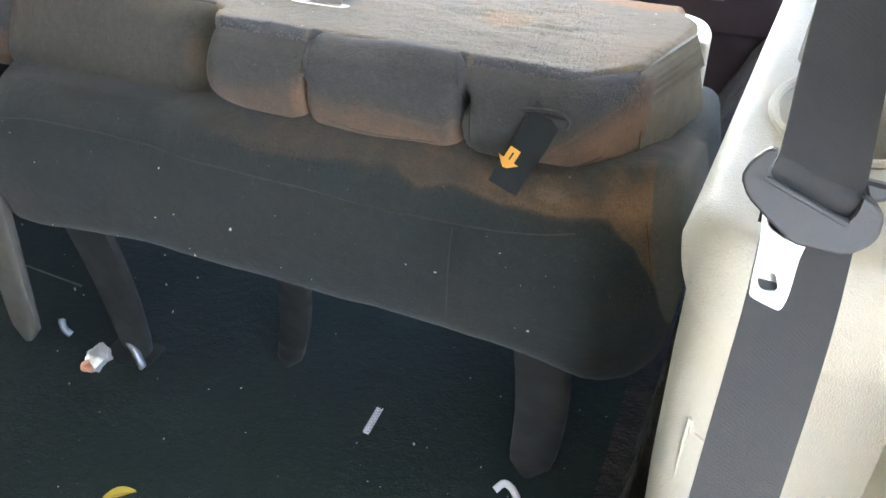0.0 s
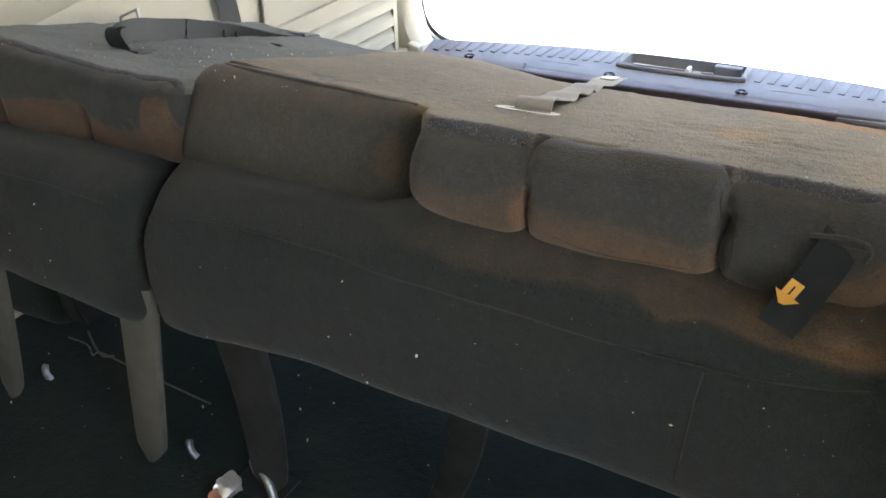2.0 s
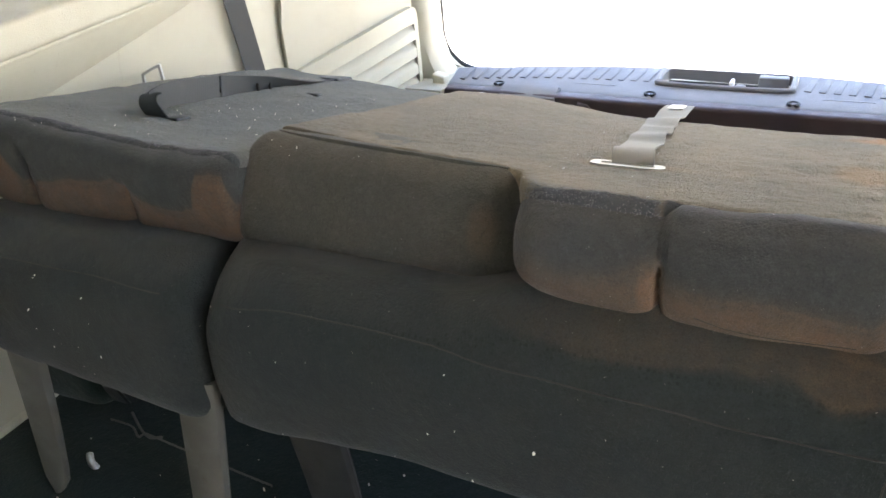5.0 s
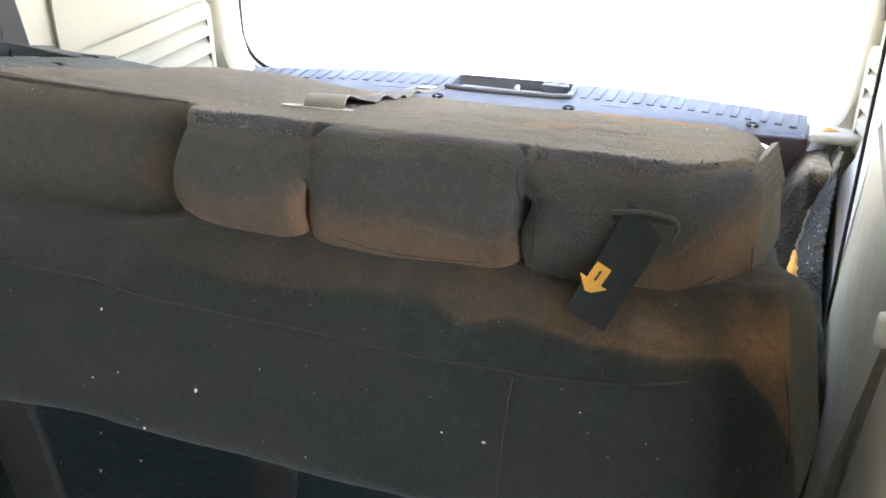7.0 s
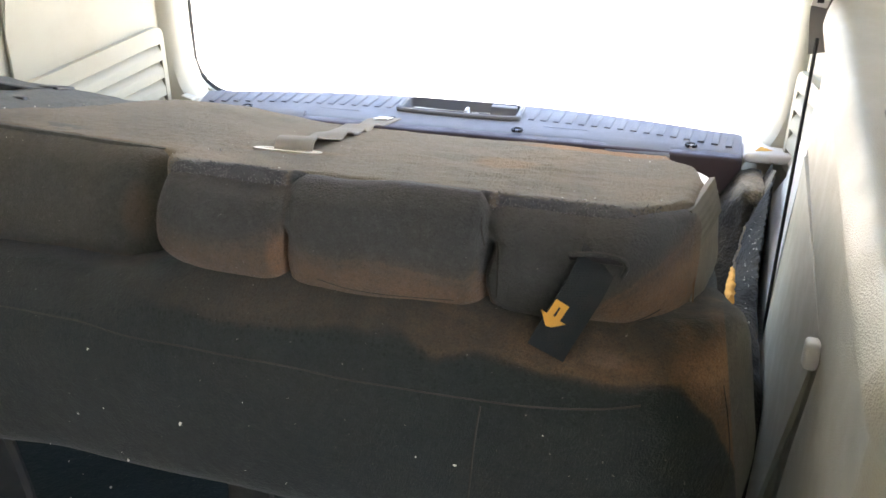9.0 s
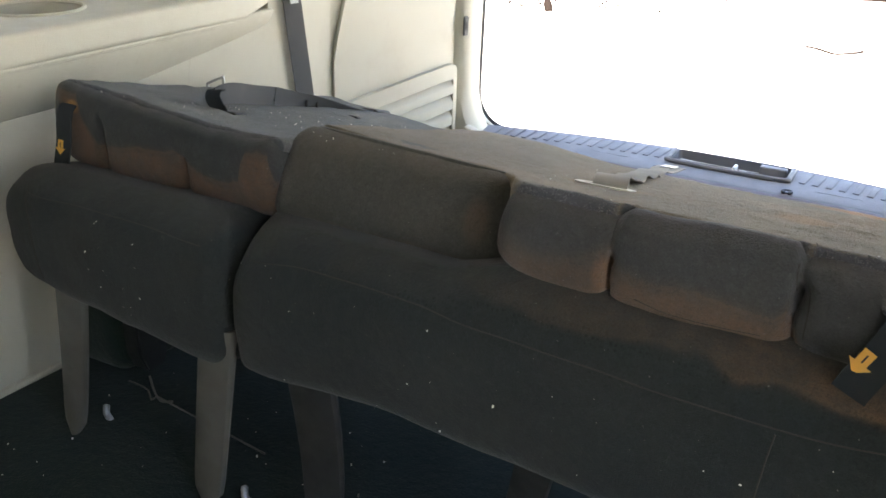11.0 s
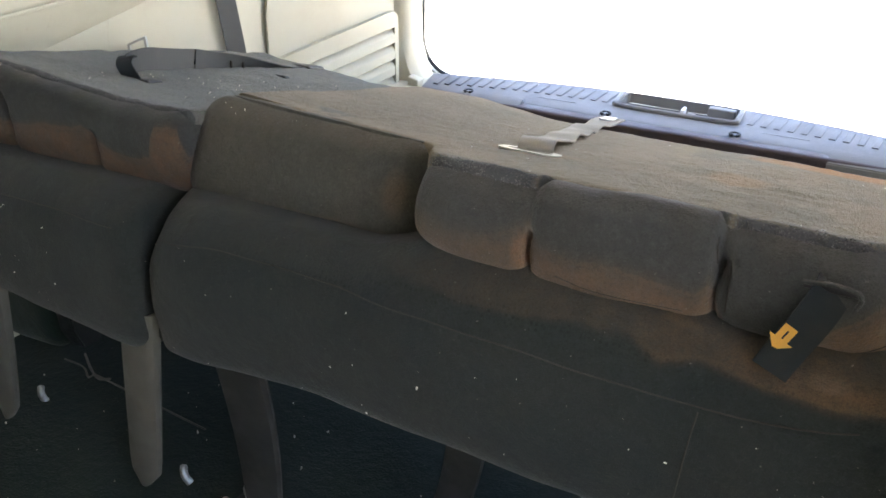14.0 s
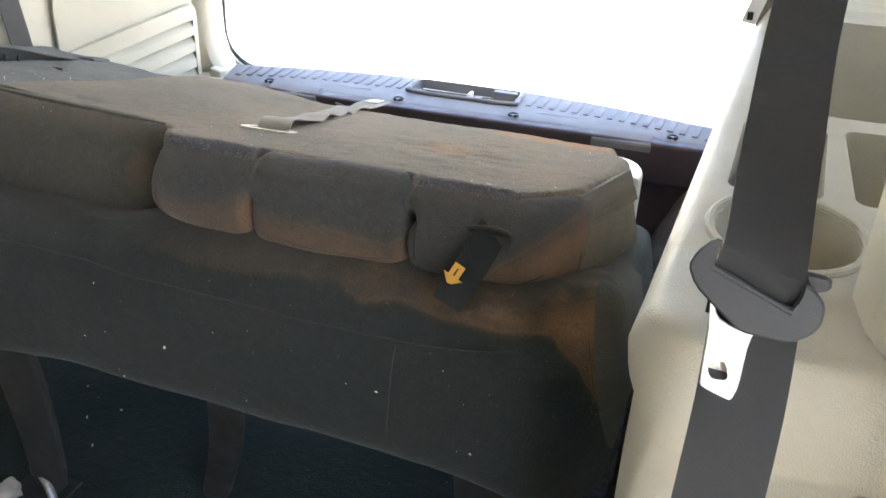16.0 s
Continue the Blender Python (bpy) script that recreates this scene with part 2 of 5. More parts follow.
M_TOP = mat("worn seat back carpet", fabric((0.190, 0.152, 0.105), (0.108, 0.096, 0.072), [
    ((-0.52, 1.45, 0.52), (0.16, 0.22, 0.1), 0.55), ((-0.30, 1.29, 0.56), (0.09, 0.05, 0.05), 0.5), ((-0.10, 1.14, 0.59), (0.2, 0.03, 0.05), 0.5)], weave=700.0, amount=0.8, fuzz=0.0020, streak=0.9,
    patches=[((0.015, 1.585, 0.485), (0.11, 0.050, 0.06), (0.34, 0.150, 0.050), 0.95), ((-0.075, 1.33, 0.545), (0.035, 0.06, 0.05), (0.26, 0.15, 0.065), 0.7), ((-0.03, 1.45, 0.52), (0.05, 0.12, 0.05), (0.24, 0.165, 0.10), 0.5), ((-0.29, 1.262, 0.56), (0.06, 0.024, 0.05), (0.20, 0.12, 0.055), 0.6), ((-0.50, 1.32, 0.55), (0.14, 0.14, 0.08), (0.120, 0.104, 0.078), 0.6), ((-0.16, 1.20, 0.575), (0.14, 0.05, 0.05), (0.13, 0.115, 0.088), 0.5), ((0.06, 1.25, 0.57), (0.05, 0.10, 0.05), (0.23, 0.165, 0.105), 0.5)],
    rims=[((-0.30, 1.108, 0.585), (0.115, 0.024, 0.06)), ((0.03, 1.108, 0.585), (0.115, 0.026, 0.06))], wraps=[(-0.224, -0.050, 1.1225, (0.060, 0.060, 0.061)), (-0.362, -0.230, 1.1215, (0.078, 0.082, 0.087)), (-0.044, 0.085, 1.1185, (0.082, 0.086, 0.092))]))
M_TOP_L = mat("grey seat back carpet", fabric((0.105, 0.112, 0.106), (0.17, 0.155, 0.12), weave=480.0, amount=0.35, fuzz=0.0026, streak=1.6, rims=[((-0.77, 1.165, 0.58), (0.085, 0.03, 0.03)), ((-0.95, 1.158, 0.59), (0.10, 0.010, 0.02))], wraps=[(-1.14, -0.69, 1.166, (0.052, 0.057, 0.060))]))
M_FRAY = mat("frayed grey pile", fabric((0.150, 0.152, 0.156), (0.21, 0.19, 0.16), amount=0.3))
M_VINYL = mat("grey end cloth", fabric((0.190, 0.172, 0.142), (0.25, 0.165, 0.10), weave=1200.0, amount=0.4, fuzz=0.0005))
# The two pale spots put sunlight on the dusty carpet into its colour.
M_HUMP = mat("black carpet with dust and painted sun", fabric((0.022, 0.022, 0.019), (0.46, 0.38, 0.27), [((0.29, 2.20, 0.24), (0.06, 0.06, 0.05), 0.95), ((0.215, 1.86, 0.14), (0.03, 0.07, 0.07), 0.7)], weave=300.0, amount=0.15, fuzz=0.006))
M_DUSTY = mat("dust caked fibre", fabric((0.15, 0.115, 0.075), (0.32, 0.25, 0.165), weave=500.0, amount=0.5, fuzz=0.003))
M_CARPET = mat("black floor carpet", fabric((0.014, 0.025, 0.020), (0.040, 0.052, 0.040), weave=420.0, amount=0.2, fuzz=0.0018))
M_BEIGE = mat("beige trim plastic", plastic((0.50, 0.478, 0.385), 0.52, 620.0, 0.0004, amount=0.25))
M_LEDGE = mat("grained beige plastic", plastic((0.430, 0.410, 0.330), 0.48, 620.0, 0.0006, amount=0.30, spec=0.5, leather=680.0))
M_BEIGE_D = mat("greige pillar plastic", plastic((0.40, 0.37, 0.31)))
M_GREYLOW = mat("pale grey lower trim", plastic((0.42, 0.43, 0.41), amount=0.3))
M_SILL = mat("slate scuff plate plastic", plastic((0.212, 0.213, 0.224), 0.5, 1400.0, 0.0002, (0.33, 0.31, 0.29), 0.45, 0.3))
M_SILL_F = mat("dark maroon sill face", plastic((0.058, 0.040, 0.046), 0.5, 900.0, 0.0003, (0.08, 0.06, 0.05), 0.3))
M_BLACK = mat("black rubber", plastic((0.015, 0.015, 0.017), 0.6, 600.0, 0.0002, (0.06, 0.05, 0.04), 0.2))
M_BUCKLE = mat("charcoal buckle plastic", plastic((0.036, 0.040, 0.042), 0.5, 1500.0, 0.0002, (0.12, 0.11, 0.1), 0.15))
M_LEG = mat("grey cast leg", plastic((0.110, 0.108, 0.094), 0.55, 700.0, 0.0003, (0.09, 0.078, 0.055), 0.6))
# Darker copy of the leg grey, with the under-seat shade in its colour.
M_LEG_D = mat("grey cast leg darkened for shade", plastic((0.022, 0.024, 0.024), 0.6, 700.0, 0.0003, (0.06, 0.052, 0.04), 0.35))
M_WHITE = mat("white plastic", plastic((0.75, 0.73, 0.70), 0.45, 1500.0, 0.0001, (0.4, 0.3, 0.2), 0.3))
M_ROOF = mat("headliner cloth", fabric((0.42, 0.40, 0.36), (0.5, 0.47, 0.42), weave=800.0, amount=0.2))


def steel(n, b):
    n.put(b.inputs["Base Color"], n.mix(n.ramp(n.noise(60, 4), 0.5, 0.85), (0.90, 0.89, 0.86), (0.80, 0.78, 0.75)))
    b.inputs["Metallic"].default_value = 0.7
    n.put(b.inputs["Roughness"], n.ramp(n.noise(90, 3), 0.3, 0.7, 0.36, 0.48))


def webbing(base, dirt, weave=0.0):
    def build(n, b):
        w = n.nt.nodes.new("ShaderNodeTexWave")
        n.link(n.pos, w.inputs["Vector"])
        w.wave_type, w.bands_direction = "BANDS", "X"
        w.inputs["Scale"].default_value, w.inputs["Distortion"].default_value = 520.0, 0.8
        col = n.mix(n.math("MULTIPLY", w.outputs["Fac"], 0.06), base, tuple(k * 0.5 for k in base))
        col = n.mix(n.ramp(n.noise(35, 5), 0.5, 0.8, 0.0, 0.5), col, dirt)
        n.put(b.inputs["Base Color"], col)
        b.inputs["Roughness"].default_value = 0.8
        b.inputs["Specular IOR Level"].default_value = 0.2
        h, deep = n.math("ADD", w.outputs["Fac"], n.noise(900, 2)), 0.0002
        if weave:
            v = n.nt.nodes.new("ShaderNodeTexVoronoi")
            n.link(n.scaled(1.0, 0.4, 1.3), v.inputs["Vector"])
            v.inputs["Scale"].default_value, v.inputs["Randomness"].default_value = weave, 0.15
            h, deep = n.math("ADD", n.math("MULTIPLY", v.outputs[0], -2.5), h), 0.0007
        n.bump(b, h, deep, 0.6)
    return build


M_SEAM = mat("dark seam thread", webbing((0.040, 0.038, 0.034), (0.06, 0.052, 0.044)))
M_ELASTIC = mat("ribbed grey elastic", webbing((0.165, 0.150, 0.124), (0.15, 0.12, 0.085)))
M_STEEL = mat("bright steel", steel)
M_WEB = mat("charcoal seat belt webbing", webbing((0.035, 0.037, 0.037), (0.050, 0.050, 0.047)))
M_WEB_L = mat("lighter charcoal webbing", webbing((0.085, 0.087, 0.086), (0.10, 0.095, 0.085)))
M_WEB_T = mat("taupe webbing", webbing((0.19, 0.17, 0.148), (0.24, 0.21, 0.18)))
M_WEB_D = mat("black webbing", webbing((0.022, 0.029, 0.032), (0.040, 0.038, 0.034), 420.0))
M_WEB_B = mat("grey black webbing", webbing((0.062, 0.066, 0.068), (0.085, 0.085, 0.08)))
M_WEB_G = mat("pale grey webbing", webbing((0.31, 0.285, 0.25), (0.26, 0.225, 0.18)))
M_ARROW = mat("orange yellow label", webbing((0.78, 0.42, 0.09), (0.62, 0.36, 0.14), 420.0))


def concrete(n, b):
    c = n.mix(n.ramp(n.noise(0.5, 6, 0.6), 0.35, 0.7), (0.60, 0.58, 0.53), (0.50, 0.48, 0.44))
    c = n.mix(n.ramp(n.noise(40, 5), 0.45, 0.7, 0.0, 0.3), c, (0.33, 0.31, 0.28))
    edge = n.math("SUBTRACT", n.axis(1), n.math("MULTIPLY", n.math("MAXIMUM", n.math("ADD", n.axis(0), 3.7), 0.0), 1.6))
    far = n.ramp(n.math("ADD", edge, n.math("MULTIPLY", n.noise(1.3, 5), 2.5)), 16.9, 17.4)
    asphalt = n.mix(n.ramp(n.noise(55, 3), 0.4, 0.65), (0.020, 0.020, 0.022), (0.055, 0.054, 0.053))
    c = n.mix(far, c, asphalt)
    n.put(b.inputs["Base Color"], c)
    b.inputs["Roughness"].default_value = 0.9
    n.bump(b, n.noise(120, 4), 0.003, 0.5)


M_GROUND = mat("sunlit concrete yard", concrete)
M_CONE = mat("faded orange plastic", plastic((0.105, 0.045, 0.024), 0.5, 300.0, 0.0003, (0.22, 0.15, 0.10), 0.4))
# Foam colour is raised to carry the sunlight that falls on it.
M_FOAM = mat("orange foam", plastic((0.80, 0.40, 0.10), 0.9, 300.0, 0.001, (0.6, 0.3, 0.1), 0.4, 0.1))
M_LEAF = mat("dry yellow leaf", plastic((0.45, 0.33, 0.04), 0.6, 300.0, 0.0004, (0.30, 0.16, 0.05), 0.6))
M_TWIG = mat("dark brown twig", plastic((0.014, 0.010, 0.008), 0.9, 300.0, 0.0005, (0.045, 0.034, 0.024), 0.4, 0.1))
M_CRUMB = mat("pale crumbs", plastic((0.62, 0.58, 0.52), 0.8, 300.0, 0.0002))
def dull_steel(n, b):
    n.put(b.inputs["Base Color"], n.mix(n.ramp(n.noise(150, 4), 0.4, 0.75), (0.42, 0.43, 0.44), (0.25, 0.24, 0.22)))
    b.inputs["Metallic"].default_value = 0.8
    n.put(b.inputs["Roughness"], n.ramp(n.noise(90, 3), 0.3, 0.7, 0.3, 0.5))


M_PEG = mat("dull steel", dull_steel)
M_FOIL = mat("crumpled foil", steel)
M_PAPER = mat("faded label print", plastic((0.62, 0.30, 0.20), 0.5, 300.0, 0.0002))


# ---- mesh helpers ----
def link_mesh(name, bm, material, parent=None, label="", smooth=True):
    me = bpy.data.meshes.new(name)
    bmesh.ops.recalc_face_normals(bm, faces=bm.faces)
    bm.to_mesh(me)
    bm.free()
    me.materials.append(material)
    if smooth:
        me.shade_smooth()
        me.set_sharp_from_angle(angle=radians(38))
    ob = new(name, me)
    if parent:
        ob.parent = parent
    if label:
        ob["label"] = label
    return ob


def part(name, bm, material, parent, label="", smooth=True):
    return link_mesh(name, bm, material, parent, label, smooth)


def thing(name, label, category, group="", kind="", at=(0, 0, 0)):
    ob = new(name)
    ob.empty_display_size = 0.05
    return tagged(ob, label, category, group, kind)


def spaced(a, b, r, n):
    """Stations from a to b, closer together within r of both ends."""
    k = 5
    left = [a + r * (1 - math.cos(math.pi / 2 * i / k)) for i in range(k)]
    mid = [a + r + (b - a - 2 * r) * i / n for i in range(n + 1)]
    return left + mid + [a + b - v for v in reversed(left)]


def round_point(p, lo, hi, r):
    inner = Vector([min(max(p[i], lo[i] + r), hi[i] - r) for i in range(3)])
    d = Vector(p) - inner
    return inner + d.normalized() * r if d.length > 1e-9 else Vector(p)


def soft(lo, hi, r, n=(10, 8, 6), fn=None, wobble=0.0, freq=14.0, bm=None):
    """A rounded block between two corners; fn bends each point; wobble gives uneven upholstery."""
    bm = bm or bmesh.new()
    r = min(r, *[(hi[i] - lo[i]) * 0.499 for i in range(3)])
    st = [spaced(lo[i], hi[i], r, n[i]) for i in range(3)]
    verts = {}

    def vert(i, j, k):
        if (i, j, k) not in verts:
            p = round_point((st[0][i], st[1][j], st[2][k]), lo, hi, r)
            q = fn(p.copy()) if fn else p
            if wobble:
                q = q + Vector((noise.noise(p * freq), noise.noise(p * freq + Vector((9, 0, 0))), noise.noise(p * freq + Vector((0, 9, 0))))) * wobble
            verts[i, j, k] = bm.verts.new(q)
        return verts[i, j, k]

    L = [len(s) - 1 for s in st]
    for a, b, c in ((0, 1, 2), (1, 2, 0), (2, 0, 1)):
        for end in (0, L[c]):
            for u in range(L[a]):
                for v in range(L[b]):
                    ids = []
                    for du, dv in ((0, 0), (1, 0), (1, 1), (0, 1)):
                        t = [0, 0, 0]
                        t[a], t[b], t[c] = u + du, v + dv, end
                        ids.append(vert(*t))
                    bm.faces.new(ids)
    return bm


def box(lo, hi, bev=0.0, bm=None, fn=None):
    return soft(lo, hi, max(bev, 0.0004), (1, 1, 1), fn, bm=bm)


def tube(pts, r, sides=8, bm=None, cap=True):
    """A round bar along points; r may be a list."""
    bm = bm or bmesh.new()
    pts = [Vector(p) for p in pts]
    rr = r if isinstance(r, (list, tuple)) else [r] * len(pts)
    rings, up = [], Vector((0, 0, 1))
    for i, p in enumerate(pts):
        d = (pts[min(i + 1, len(pts) - 1)] - pts[max(i - 1, 0)]).normalized()
        if abs(d.dot(up)) > 0.95:
            up = Vector((0, 1, 0.01))
        a = d.cross(up).normalized()
        b = a.cross(d)
        rings.append([bm.verts.new(p + (a * math.cos(2 * math.pi * k / sides) + b * math.sin(2 * math.pi * k / sides)) * rr[i]) for k in range(sides)])
    for x, y in zip(rings, rings[1:]):
        for k in range(sides):
            bm.faces.new((x[k], x[(k + 1) % sides], y[(k + 1) % sides], y[k]))
    if cap:
        bm.faces.new(list(reversed(rings[0])))
        bm.faces.new(rings[-1])
    return bm


def smooth_path(pts, steps=8):
    """Catmull-Rom through the points."""
    P = [Vector(p) for p in pts]
    P = [P[0] * 2 - P[1]] + P + [P[-1] * 2 - P[-2]]
    out = []
    for i in range(1, len(P) - 2):
        for s in range(steps):
            t = s / steps
            a, b, c, d = P[i - 1], P[i], P[i + 1], P[i + 2]
            out.append(0.5 * (2 * b + (c - a) * t + (2 * a - 5 * b + 4 * c - d) * t * t + (3 * b - a - 3 * c + d) * t ** 3))
    return out + [P[-2]]


def ribbon(pts, sides, width, thick, steps=8, bm=None):
    """A strap along points; sides gives the direction of its width at each of them."""
    bm = bm or bmesh.new()
    p, s = smooth_path(pts, steps), smooth_path(sides, steps)
    rows = []
    for i, q in enumerate(p):
        d = (p[min(i + 1, len(p) - 1)] - p[max(i - 1, 0)]).normalized()
        w = (s[i] - d * s[i].dot(d)).normalized()
        m = d.cross(w) * thick / 2
        w = w * width / 2
        rows.append([bm.verts.new(q + v) for v in (-w - m, -w * 0.5 - m * 1.1, w * 0.5 - m * 1.1, w - m, w + m, w * 0.5 + m * 1.1, -w * 0.5 + m * 1.1, -w + m)])
    for a, b in zip(rows, rows[1:]):
        for k in range(8):
            bm.faces.new((a[k], a[(k + 1) % 8], b[(k + 1) % 8], b[k]))
    bm.faces.new(rows[0])
    bm.faces.new(list(reversed(rows[-1])))
    return bm


def prism(poly, axis, a, b, bm=None):
    """A flat outline, extruded along an axis (0, 1 or 2) from a to b. The outline is in the other two axes, in order."""
    bm = bm or bmesh.new()
    oth = [i for i in range(3) if i != axis]

    def at(p, v):
        q = [0, 0, 0]
        q[oth[0]], q[oth[1]], q[axis] = p[0], p[1], v
        return q
    A = [bm.verts.new(at(p, a)) for p in poly]
    B = [bm.verts.new(at(p, b)) for p in poly]
    n = len(poly)
    for i in range(n):
        bm.faces.new((A[i], A[(i + 1) % n], B[(i + 1) % n], B[i]))
    bm.faces.new(A)
    bm.faces.new(list(reversed(B)))
    return bm


def bevelled(bm, w, seg=2):
    bmesh.ops.bevel(bm, geom=list(bm.edges), offset=w, segments=seg, affect="EDGES", clamp_overlap=True)
    return bm


def loft(sections, closed=True, bm=None):
    """Skin over rows of points."""
    bm = bm or bmesh.new()
    rows = [[bm.verts.new(p) for p in s] for s in sections]
    n = len(rows[0])
    for a, b in zip(rows, rows[1:]):
        for k in range(n if closed else n - 1):
            bm.faces.new((a[k], a[(k + 1) % n], b[(k + 1) % n], b[k]))
    if closed:
        bm.faces.new(list(reversed(rows[0])))
        bm.faces.new(rows[-1])
    return bm


def carve(ob, cutters):
    """Cuts the given meshes out of ob for good."""
    for k, bm in enumerate(cutters):
        c = link_mesh("cutter", bm, M_BLACK, smooth=False)
        mod = ob.modifiers.new("cut", "BOOLEAN")
        mod.operation, mod.object, mod.solver = "DIFFERENCE", c, "EXACT"
        bpy.context.view_layer.update()
        dg = bpy.context.evaluated_depsgraph_get()
        me = bpy.data.meshes.new_from_object(ob.evaluated_get(dg))
        ob.modifiers.clear()
        ob.data = me
        cm = c.data
        bpy.data.objects.remove(c)
        bpy.data.meshes.remove(cm)
    mats = ob.data.materials
    while len(mats) > 1:
        mats.pop()
    ob.data.polygons.foreach_set("material_index", [0] * len(ob.data.polygons))
    ob.data.shade_smooth()
    ob.data.set_sharp_from_angle(angle=radians(35))
    return ob


def skin(ob, x, z, out=0.0):
    """The point where a line from the front meets a part at x and z."""
    bpy.context.view_layer.update()
    hit, p, nrm, _ = ob.ray_cast((x, 0.6, z), (0, 1, 0))
    return p + nrm * out if hit else None


def stitched(ob, pts, r, material, steps=7, out=0.0003):
    """A seam that follows the front of a part."""
    line = smooth_path([(x, 0, z) for x, z in pts], steps)
    line = [q for q in (skin(ob, p.x, p.z, out) for p in line) if q]
    return part("seam", tube(line, r, 5), material, ob)


def top_z(y):
    """Height of the folded seat backs, which fall towards the rear."""
    return 0.597 - 0.24 * (y - 1.12)


def clamp(v, lo=0.0, hi=1.0):
    return max(lo, min(hi, v))


def line_at(v, pts):
    """Height of a line through points, level beyond its ends."""
    if v <= pts[0][0]:
        return pts[0][1]
    for (a, u), (b, w) in zip(pts, pts[1:]):
        if v <= b:
            return u + (w - u) * (v - a) / (b - a)
    return pts[-1][1]


def slope(p):
    rise = 0.012 * clamp((p.y - 1.25) / 0.35) * clamp((-0.40 - p.x) / 0.15)
    return Vector((p.x, p.y, p.z - 0.24 * (p.y - 1.12) + rise))


def tilt_s(x):
    """The single seat's back leans down towards the double's."""
    return line_at(x, [(-1.10, 0.008), (-0.977, -0.001), (-0.847, -0.014), (-0.755, -0.017), (-0.69, -0.014)])


# ---- the van's shell ----
def structure(name, bm, material, label, category, smooth=True):
    return tagged(link_mesh(name, bm, material, smooth=smooth), label, category, kind="structure")


FLOOR_GRID = soft((-1.36, -1.3, -0.04), (0.64, 2.40, 0.0), 0.004, (60, 90, 1), lambda p: Vector((p.x, p.y, p.z + (0.004 * noise.noise(p * 6) if p.z > -0.01 else 0))))
structure("floor", FLOOR_GRID, M_CARPET, "black carpeted van floor strewn with crumbs", "floor")
structure("ceiling", box((-1.66, -1.4, 1.30), (0.72, 2.52, 1.36)), M_ROOF, "pale cloth headliner of the van", "ceiling")


def left_x(y, z):
    lean = -0.045 * max(0.0, 1 - z / 0.5) * max(0.0, min(1.0, (1.9 - y) / 0.4))
    base = -1.272 + (0.0 if y < 1.35 else 0.072 * ((y - 1.35) / 0.58))
    return base + lean


wall_rows = []
for y in (-1.3, -0.6, 0.2, 0.7, 1.0, 1.2, 1.35, 1.5, 1.65, 1.8, 1.88, 1.935):
    zs = [0, 0.02, 0.12, 0.25, 0.36, 0.46, 0.56, 0.62, 0.75, 0.95, 1.15, 1.3]
    wall_rows.append([(left_x(y, z), y, z) for z in zs] + [(-1.62, y, 1.3), (-1.62, y, 0)])
wall_left = structure("wall_left", loft(wall_rows), M_BEIGE, "beige moulded plastic side trim, scuffed and dusty", "wall")
CUP_L = (-1.365, 1.315)
carve(wall_left, [tube([(*CUP_L, 0.50), (*CUP_L, 0.70)], [0.066, 0.080], 32), soft((-1.53, -1.2, 0.612), (-1.0, 1.755, 1.27), 0.03, (1, 1, 1)), soft((-1.8, 0.95, 0.84), (-1.4, 1.66, 1.22), 0.06, (1, 1, 1))])

tagged(link_mesh("baseboard", tube([(left_x(y, 0.0) + 0.003, y, 0.008) for y in (-0.8, 0.2, 0.8, 1.1, 1.35, 1.6, 1.9)], 0.008, 8), M_BEIGE), "thin beige ridge along the foot of the side trim", "baseboard", kind="structure")

# armrest ledge of the left side, with its cup holder and pocket
ledge_l = thing("armrest_ledge", "beige plastic side ledge with a cup holder and a pocket", "armrest")


def ledge_fn(p):
    q = p.copy()
    q.z += 0.044 * (p.y - 1.14)
    if p.y > 1.66:
        k = (p.y - 1.66) / 0.11
        q.x -= 0.022 * k * k * (p.x + 1.53) / 0.33
        q.z += 0.02 * k * k * (0.65 - p.z) / 0.05
    return q


body = part("body", soft((-1.535, -0.9, 0.598), (-1.205, 1.772, 0.650), 0.010, (4, 30, 3), ledge_fn), M_BEIGE, ledge_l)
carve(body, [tube([(*CUP_L, 0.55), (*CUP_L, 0.70)], [0.0695, 0.080], 32), soft((-1.47, 1.585, 0.625), (-1.36, 1.70, 0.75), 0.012, (1, 1, 1))])
part("lip", tube(smooth_path([(-1.222, -0.8, 0.509), (-1.219, 0.6, 0.571), (-1.217, 1.5, 0.611), (-1.222, 1.66, 0.618), (-1.232, 1.72, 0.623)]), [0.006] * 26 + [0.005, 0.0042, 0.0034, 0.0026, 0.0018, 0.001, 0.0005]), M_BEIGE, ledge_l)
def fairing_fn(p):
    k = max(0.0, (0.606 - p.z) / 0.106)
    q = p.copy()
    q.x -= 0.062 * k ** 1.5
    q.y -= 0.15 * k * k * max(0.0, (p.y - 1.4) / 0.36)
    q.z += 0.044 * (p.y - 1.14)
    return q


part("fairing", soft((-1.33, -0.9, 0.500), (-1.212, 1.764, 0.606), 0.006, (3, 40, 8), fairing_fn), M_BEIGE, ledge_l)
part("cup_rim", tube([(CUP_L[0] + 0.080 * math.cos(k * math.pi / 16), CUP_L[1] + 0.080 * math.sin(k * math.pi / 16), 0.6580 + 0.0036 * math.sin(k * math.pi / 16)) for k in range(33)], 0.004, 6, cap=False), M_BEIGE, ledge_l)

# angled rear corner panel with louvres, left; its mirror image stands on the right
A, B = Vector((-1.2, 1.93, 0)), Vector((-1.095, 2.34, 0))
ALONG = (B - A).normalized()
INTO = Vector((ALONG.y, -ALONG.x, 0))     # towards the cabin


